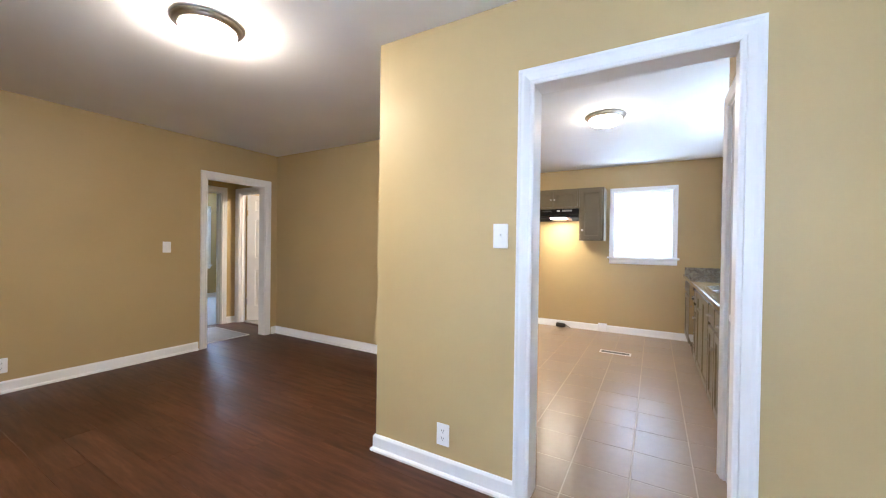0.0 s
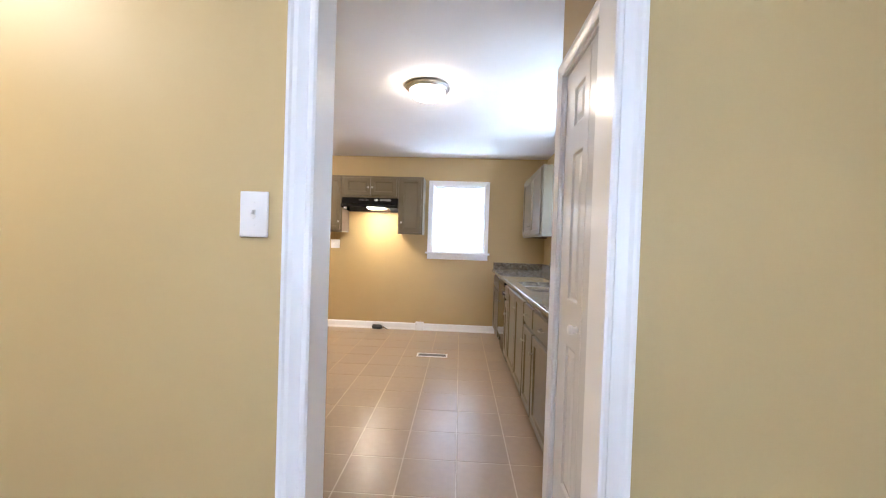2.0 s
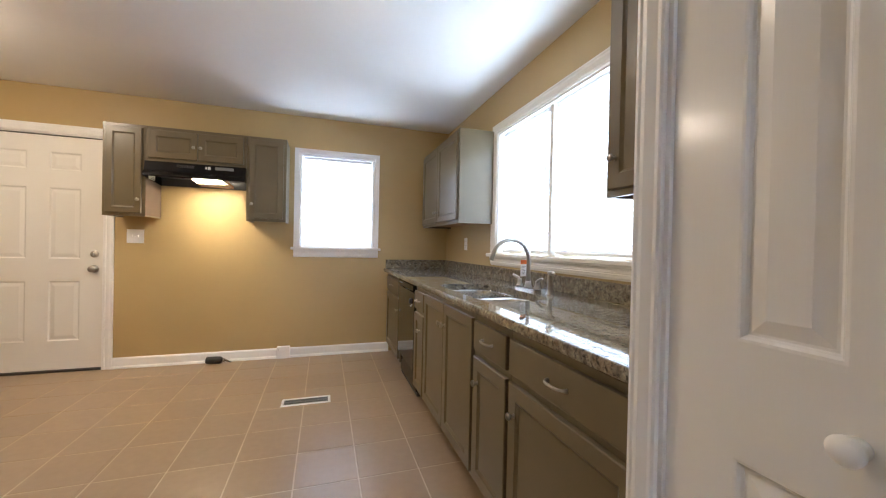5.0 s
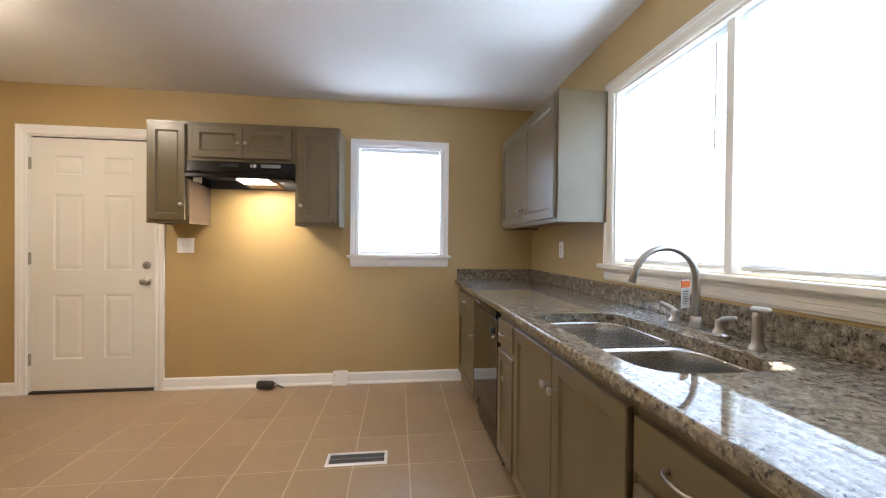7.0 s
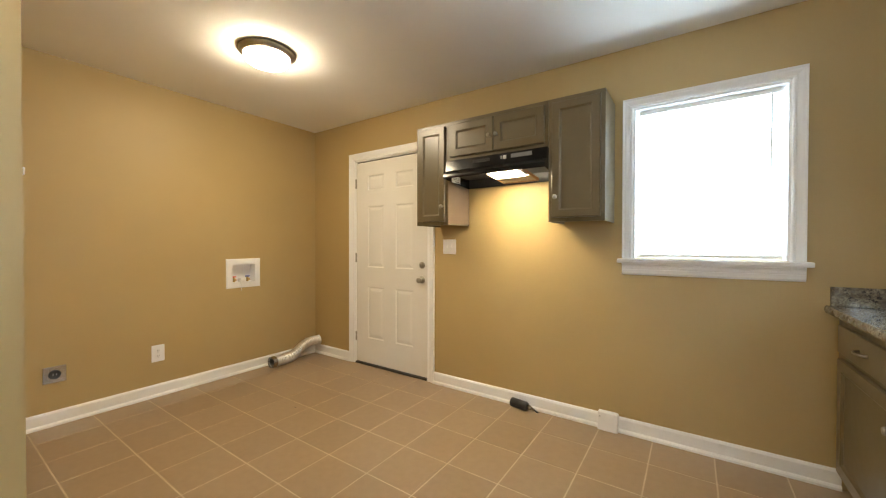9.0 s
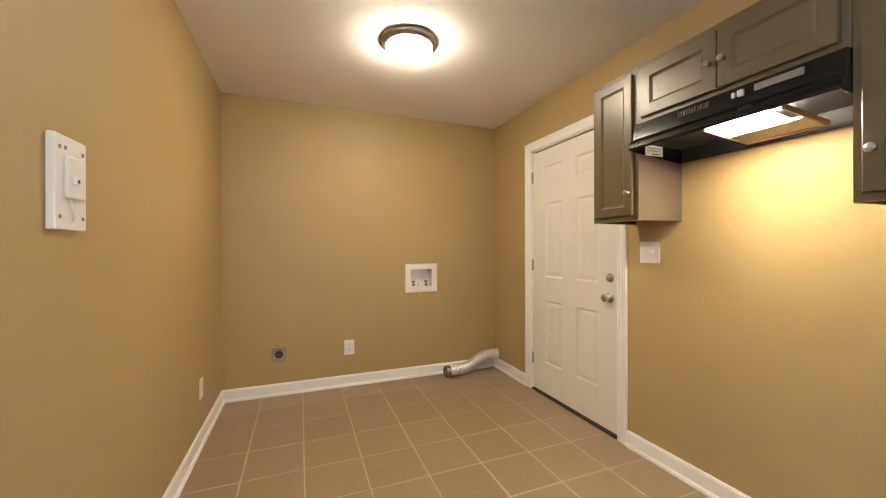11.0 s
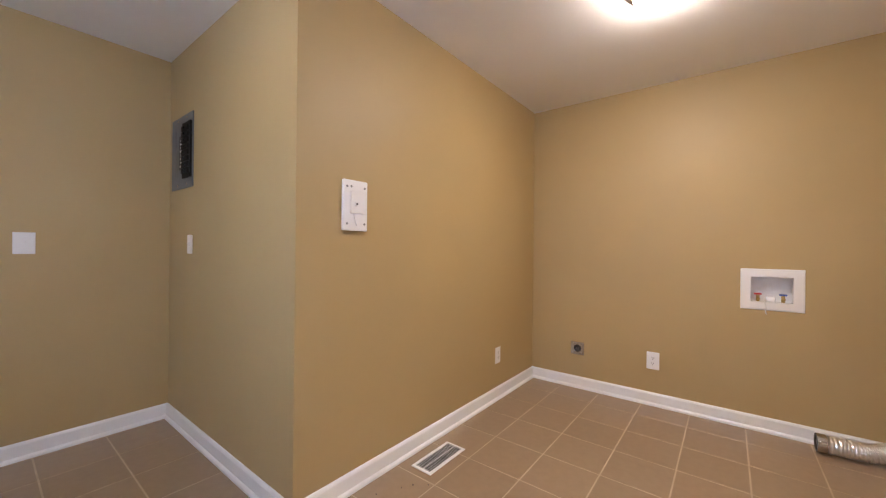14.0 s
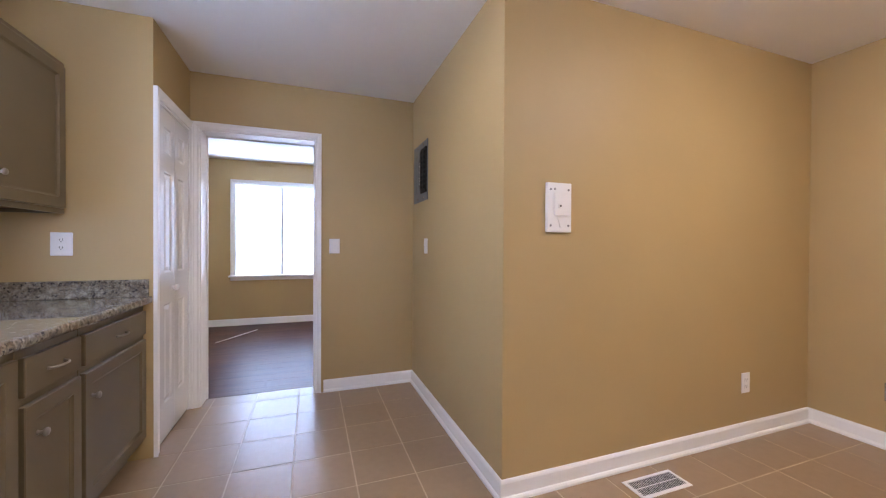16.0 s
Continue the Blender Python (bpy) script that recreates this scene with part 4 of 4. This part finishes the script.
SWG, SOG = "light switches", "wall sockets"
plate("light_switch", "N", -0.545, YL, 1.300, 0.078, 0.122, "white toggle light switch beside the kitchen doorway", "light switch", SWG, "toggle")
plate("light_switch", "W", XW, 2.19, 1.190, 0.078, 0.118, "white toggle light switch beside the hall doorway", "light switch", SWG, "toggle")
plate("light_switch", "S", -0.545, YK, 1.187, 0.084, 0.120, "white toggle light switch on the kitchen side", "light switch", SWG, "toggle")
plate("light_switch", "W", XP, 2.530, 1.192, 0.080, 0.118, "white toggle light switch under the breaker panel", "light switch", SWG, "toggle")
plate("light_switch", "N", -1.780, YB, 1.187, 0.130, 0.124, "white double toggle switch under the cabinet", "light switch", SWG, "double")
plate("wall_socket", "N", -0.860, YL, 0.220, 0.078, 0.120, "white double wall socket above the baseboard", "socket", SOG, "socket")
plate("wall_socket", "W", XW, 1.03, 0.225, 0.078, 0.120, "white double wall socket above the baseboard", "socket", SOG, "socket")
plate("wall_socket", "S", -2.930, YP, 0.345, 0.078, 0.126, "white double wall socket above the baseboard", "socket", SOG, "socket")
plate("wall_socket", "W", XL, 4.730, 0.340, 0.086, 0.132, "white double wall socket on the laundry wall", "socket", SOG, "socket")
plate("wall_socket", "E", XR, 5.580, 1.185, 0.072, 0.120, "white double wall socket above the counter", "socket", SOG, "socket")
plate("wall_socket", "S", 0.855, CY, 1.192, 0.092, 0.122, "white double wall socket above the counter end", "socket", SOG, "socket")

dry = thing("dryer_socket", on_wall("W", XL, 4.160, 0.337), "steel dryer socket plate with a black round outlet", "socket")
part("cover_plate", boxes((-0.056, 0.056, 0.0005, 0.005, -0.055, 0.055), bev=0.002), STEEL, dry)
part("outlet", lathe(bmesh.new(), ((0.0, 0.004), (0.030, 0.004), (0.030, 0.010), (0.024, 0.012), (0.022, 0.008), (0.0, 0.008)), 22, Matrix.Rotation(radians(-90), 4, "X")), DARK, dry, "black round outlet", True)
part("prong_slots", boxes((-0.010, -0.006, 0.0082, 0.0095, -0.006, 0.008), (0.006, 0.010, 0.0082, 0.0095, -0.006, 0.008)), INK, dry)

# wall plate with a smaller phone plate on it
inter = thing("phone_plate", on_wall("S", -1.507, YP, 1.383), "large white blank wall plate carrying a phone jack", "wall plate")
part("back_plate", boxes((-0.071, 0.071, 0.0005, 0.020, -0.121, 0.121), bev=0.003), PLASTIC, inter)
part("jack_plate", boxes((-0.048, 0.036, 0.020, 0.030, -0.040, 0.070), bev=0.003), PLASTIC, inter)
part("jack", boxes((-0.001, 0.017, 0.030, 0.038, -0.003, 0.017), bev=0.002), PLASTIC, inter)
part("jack_hole", boxes((0.003, 0.012, 0.0375, 0.0388, 0.002, 0.011)), DARK, inter)
for u, z in ((-0.052, 0.088), (0.052, 0.088), (0.028, 0.090), (-0.052, -0.088), (0.052, -0.088)):
    part("screw", lathe(bmesh.new(), ((0.0062, 0.0195), (0.0055, 0.0215), (0.0, 0.022)), 10, Matrix.Translation((u, 0, z)) @ Matrix.Rotation(radians(-90), 4, "X")), INK, inter)
part("cord", tube(bmesh.new(), [(0.014, 0.024, -0.042), (0.012, 0.027, -0.062), (0.004, 0.027, -0.085), (-0.004, 0.021, -0.096)], 0.003, 8), PLASTIC, inter, "short loose white cord", True)

# breaker panel
brk = thing("breaker_panel", on_wall("W", XP, 2.385, 1.785), "grey steel breaker panel with dark breakers", "breaker panel")
part("cover", boxes((-0.190, 0.190, 0.0005, 0.008, -0.235, 0.235), bev=0.002), COVER, brk)
part("door_frame", boxes((-0.182, -0.040, 0.008, 0.020, -0.175, 0.175), bev=0.0015), SOOT, brk, "black breaker opening")
part("side_rib", boxes((0.10, 0.165, 0.008, 0.0105, -0.16, 0.16), bev=0.001), COVER, brk)
for k in range(8):
    one = part("breaker", boxes((-0.170, -0.062, 0.020, 0.032, -0.150 + 0.038 * k, -0.117 + 0.038 * k), bev=0.002), SOOT, brk)
    part("breaker_lever", boxes((-0.128, -0.104, 0.032, 0.042, -0.141 + 0.038 * k, -0.127 + 0.038 * k), bev=0.002), SOOT, one)
part("label_strip", boxes((-0.020, 0.045, 0.008, 0.0092, -0.110, 0.110)), DARK, brk, "dark label strip")
part("label_print", boxes(*[(-0.006, 0.030 - 0.010 * (k % 2), 0.0092, 0.0100, -0.094 + 0.024 * k, -0.082 + 0.024 * k) for k in range(8)]), PAPER, brk, "small pale printed marks")
part("cover_screw", boxes((-0.100, -0.088, 0.008, 0.0105, 0.205, 0.217), (0.060, 0.072, 0.008, 0.0105, 0.205, 0.217), (-0.100, -0.088, 0.008, 0.0105, -0.217, -0.205), (0.060, 0.072, 0.008, 0.0105, -0.217, -0.205), bev=0.001), STEEL, brk)

# washer box
wb = thing("washer_box", on_wall("W", XL, (LB[0] + LB[1]) / 2, LB[2]), "white recessed washer outlet box with two valves", "outlet box")
hw2, hh = (LB[1] - LB[0]) / 2, LB[3] - LB[2]
bm = moulding(bmesh.new(), [(-hw2, 0), (-hw2, hh), (hw2, hh), (hw2, 0)], ((-0.004, 0.0), (-0.004, 0.009), (0.046, 0.007), (0.050, 0.0005), (0.0, 0.0005)), lambda a, b, d: (a, d, b), True)
part("flange", bm, PLASTIC, wb)
part("box", boxes((-hw2, hw2, -0.088, -0.084, 0, hh), (-hw2, -hw2 + 0.003, -0.084, 0, 0, hh), (hw2 - 0.003, hw2, -0.084, 0, 0, hh), (-hw2 + 0.003, hw2 - 0.003, -0.084, 0, 0, 0.003), (-hw2 + 0.003, hw2 - 0.003, -0.084, 0, hh - 0.003, hh)), PLASTIC, wb)
for u, colour in ((0.066, RED), (-0.060, BLUE)):
    bm = tube(bmesh.new(), [(u, -0.045, 0.003), (u, -0.045, 0.045)], 0.010, 12)
    tube(bm, [(u, -0.045, 0.028), (u, -0.012, 0.024)], 0.010, 12)
    valve = part("valve", bm, BRASS, wb, "brass valve", True)
    part("valve_handle", boxes((u - 0.020, u + 0.020, -0.052, -0.038, 0.046, 0.058), bev=0.003), colour, valve)
part("drain_cap", boxes((-0.022, 0.026, -0.060, -0.010, 0.003, 0.040), bev=0.006), PLASTIC, wb)
part("dangling_string", tube(bmesh.new(), [(0.030, -0.01, 0.020), (0.034, 0.012, 0.004), (0.026, 0.016, -0.030), (0.030, 0.014, -0.055), (0.024, 0.012, -0.075)], 0.003, 6), PAPER, wb, "loose pale string", True)

# ---- things along the floor ----
duct = thing("dryer_duct", pose(XL + 0.09, 5.62, 0.0), "crinkled silver foil dryer duct lying against the wall", "duct")
path = []
ctrl = [Vector(p) for p in ((0.035, -0.01, 0.056), (0.03, 0.10, 0.056), (0.025, 0.19, 0.058), (0.02, 0.26, 0.080), (0.01, 0.34, 0.125), (0.005, 0.43, 0.155), (0.02, 0.55, 0.158))]
for a, b, c, e in zip([ctrl[0]] + ctrl[:-2], ctrl[:-1], ctrl[1:], ctrl[2:] + [ctrl[-1]]):
    for k in range(14):
        t = k / 14
        path.append(0.5 * ((2 * b) + (c - a) * t + (2 * a - 5 * b + 4 * c - e) * t * t + (3 * b - a - 3 * c + e) * t ** 3))
rng = random.Random(4)
radii = [0.0495 + (0.0028 if k % 2 else -0.0022) + rng.uniform(-0.0016, 0.0016) for k in range(len(path))]
bm = tube(bmesh.new(), path, radii, 22, False)
for v in bm.verts:
    v.co += Vector((rng.uniform(-1, 1), rng.uniform(-1, 1), rng.uniform(-1, 1))) * 0.0012
part("hose", bm, FOIL, duct)
part("inner_lining", tube(bmesh.new(), path, [r - 0.004 for r in radii], 20, False), GREY, duct, "dull grey inside")
d0 = (path[1] - path[0]).normalized()
part("end_collar", tube(bmesh.new(), [path[0] - 0.012 * d0, path[0], path[0] + 0.03 * d0], [0.0525, 0.0535, 0.0530], 24, False), STEEL, duct, "plain metal end collar", True)

cord = thing("range_cord_end", pose(-1.120, YB - 0.060, 0.0, 0, 0, -8), "black plug body with a metal end lying by the baseboard", "plug")
part("plug_body", tube(bmesh.new(), [(-0.075, 0, 0.034), (-0.070, 0, 0.034), (0.045, 0, 0.034), (0.062, 0, 0.033)], [0.026, 0.033, 0.033, 0.024], 12), DARK, cord, "", True)
part("metal_end", tube(bmesh.new(), [(0.060, 0, 0.033), (0.085, 0.002, 0.030), (0.088, 0.002, 0.030), (0.112, 0.006, 0.022)], [0.017, 0.017, 0.010, 0.010], 12), STEEL, cord, "bare metal connector", True)
part("cord_stub", tube(bmesh.new(), [(0.110, 0.006, 0.022), (0.125, 0.012, 0.012), (0.135, 0.02, 0.007)], 0.006, 8), DARK, cord, "", True)

jb = thing("junction_box", on_wall("N", -0.527, YB), "white surface junction box on the baseboard", "junction box")
part("cover", boxes((-0.060, 0.060, 0.015, 0.062, 0.004, 0.122), bev=0.004), PLASTIC, jb)
part("screws", lathe(bmesh.new(), ((0.004, 0.062), (0.003, 0.0635), (0.0, 0.064)), 10, Matrix.Translation((0.045, 0, 0.095)) @ Matrix.Rotation(radians(-90), 4, "X")), GREY, jb)
part("base", boxes((-0.054, 0.054, 0.001, 0.015, 0.093, 0.106)), PLASTIC, jb)

hook = thing("wall_hook", on_wall("E", XC, 2.03, 1.505), "small white hook on the partition end", "hook")
part("hook_plate", boxes((-0.012, 0.012, 0.0005, 0.004, -0.02, 0.02), bev=0.001), PLASTIC, hook)
part("hook_arm", tube(bmesh.new(), [(0, 0.003, -0.006), (0, 0.018, -0.010), (0, 0.030, 0.0), (0, 0.034, 0.012)], 0.005, 8), PLASTIC, hook, "", True)

# Solid white bar stands in for the pale streak of light across the planks.
strip = thing("floor_light_streak", pose(0.53, -0.15, 0.0, 0, 0, 58), "thin white bar standing for a pale light streak on the wood floor", "moulding")
part("bar", boxes((-0.36, 0.36, -0.006, 0.006, 0.0005, 0.008), bev=0.002), TRIM, strip)


def register(x0, x1, y0, y1, n, paint, label):
    """A floor register with slanted louvres along x."""
    reg = thing("floor_vent", pose((x0 + x1) / 2, (y0 + y1) / 2, 0), label, "floor vent", "floor registers")
    a, b = (x1 - x0) / 2, (y1 - y0) / 2
    bm = bmesh.new()
    moulding(bm, [(-a, -b), (-a, b), (a, b), (a, -b)], ((0.0, 0.0), (0.0, 0.002), (-0.003, 0.005), (-0.016, 0.006), (-0.018, 0.002), (-0.018, 0.0)), lambda p, q, d: (p, q, d), True)
    part("frame", bm, PLASTIC, reg)
    # Flat dark sheet on the tiles stands for the shaded duct below.
    part("opening_shade", boxes((-a + 0.012, a - 0.012, -b + 0.012, b - 0.012, 0.0005, 0.0012)), DARK, reg, "dark sheet standing for the shaded opening")
    part("centre_bar", boxes((-a + 0.017, a - 0.017, -0.002, 0.002, 0.0012, 0.0032)), paint, reg)
    bm = boxes((-0.0009, 0.0009, -b + 0.017, b - 0.017, 0.0012, 0.0028))
    first = part("louvre", bm, paint, reg)
    for k in range(n):
        one = first if k == 0 else new("louvre", first.data)
        one.parent = reg
        one.location.x = -a + 0.020 + (2 * a - 0.040) * (k + 0.5) / n
    return reg


register(-0.430, -0.092, 4.982, 5.108, 26, GREY, "white floor register with dark grey louvres")
register(-2.165, -1.844, 3.832, 3.968, 24, PLASTIC, "white steel floor register set in the tiles")

rng = random.Random(11)
bm = bmesh.new()
for x, y in ((-1.57, 3.86), (-1.68, 3.92), (-1.73, 3.95), (-1.78, 4.01), (-2.50, 5.22)):
    k = rng.uniform(0.003, 0.006)
    chip = bmesh.ops.create_icosphere(bm, subdivisions=1, radius=k, matrix=Matrix.Translation((x, y, 0.0018)) @ Matrix.Diagonal((1.0, rng.uniform(0.5, 1.0), 0.35, 1.0)))["verts"]
    for v in chip:
        v.co += Vector((rng.uniform(-1, 1), rng.uniform(-1, 1), 0)) * k * 0.3
tagged(solid("floor_crumbs", bm, DARK), "few small dark crumbs lying on the tiles", "crumbs", kind="stuff")

rug = thing("door_mat", pose(-5.02, 2.88, 0.0), "pale grey door mat lying in the hall", "mat")
part("pile", box(bmesh.new(), -0.42, 0.40, -0.45, 0.36, 0.0, 0.009, 0.003), MATTING, rug)
part("edge_binding", moulding(bmesh.new(), [(-0.42, -0.45), (-0.42, 0.36), (0.40, 0.36), (0.40, -0.45)], ((0.006, 0.0), (0.006, 0.008), (-0.012, 0.011), (-0.012, 0.0)), lambda a, b, d: (a, b, d), True), PAPER, rug, "pale bound edge")


# ---- floor pieces ----
def piece(bm_key, cache, make, name, parent, material, loc):
    if bm_key not in cache:
        me = bpy.data.meshes.new(name)
        bm = make()
        bm.to_mesh(me)
        bm.free()
        me.materials.append(material)
        cache[bm_key] = me
    ob = new(name, cache[bm_key])
    ob.parent = parent
    ob.location = loc
    return ob


def chamfered(w, d, h, c):
    """A flat slab, top at 0, with a chamfered upper edge."""
    bm = bmesh.new()
    rows = [[bm.verts.new((sx * (w / 2 - k), sy * (d / 2 - k), z)) for sx, sy in ((-1, -1), (1, -1), (1, 1), (-1, 1))] for k, z in ((0, -h), (0, -c), (c, 0))]
    for a, b in zip(rows, rows[1:]):
        for k in range(4):
            bm.faces.new((a[k], a[(k + 1) % 4], b[(k + 1) % 4], b[k]))
    bm.faces.new(rows[-1])
    return bm


PX, PY, TX, TY, GAP = 0.3045, 0.3115, 0.0275, 2.475, 0.0070
tiles = {}
for region in ((XL, XP, YP, YB), (XP, XR, YK, YB), (KD[0] + 0.016, KD[1] - 0.016, YL, YK)):
    for i in range(-14, 6):
        for j in range(-4, 14):
            x0, x1 = TX + i * PX + GAP / 2, TX + (i + 1) * PX - GAP / 2
            y0, y1 = TY + j * PY + GAP / 2, TY + (j + 1) * PY - GAP / 2
            a0, a1 = max(x0, region[0]), min(x1, region[1])
            b0, b1 = max(y0, region[2]), min(y1, region[3])
            w, d = round(a1 - a0, 4), round(b1 - b0, 4)
            if w < 0.012 or d < 0.012:
                continue
            if a0 > BX + 0.12 and b0 > CY:
                continue
            piece((w, d), tiles, lambda: chamfered(w, d, 0.006, 0.0010), "tile", floor_k, TILE, ((a0 + a1) / 2, (b0 + b1) / 2, random.uniform(-0.0004, 0.0004)))

planks = {}
PW, PL = 0.165, 1.22
for region in ((XW - 0.12, XR, YS, YL - 0.004), (XW - 0.12, XC, YL - 0.004, YN), (HW, XW - 0.12, 1.6, HN)):
    for r in range(40):
        y0, y1 = YS - 0.05 + r * PW, YS - 0.05 + (r + 1) * PW
        b0, b1 = max(y0, region[2]), min(y1, region[3])
        start = HW - 0.6 - PL * ((r * 0.37) % 1)
        for c in range(8):
            x0, x1 = start + c * PL, start + (c + 1) * PL
            a0, a1 = max(x0, region[0]), min(x1, region[1])
            w, d = round(a1 - a0 - 0.0008, 4), round(b1 - b0 - 0.0008, 4)
            if w < 0.01 or d < 0.01:
                continue
            piece((w, d), planks, lambda: chamfered(w, d, 0.010, 0.0006), "plank", floor_l, WOOD, ((a0 + a1) / 2, (b0 + b1) / 2, 0))
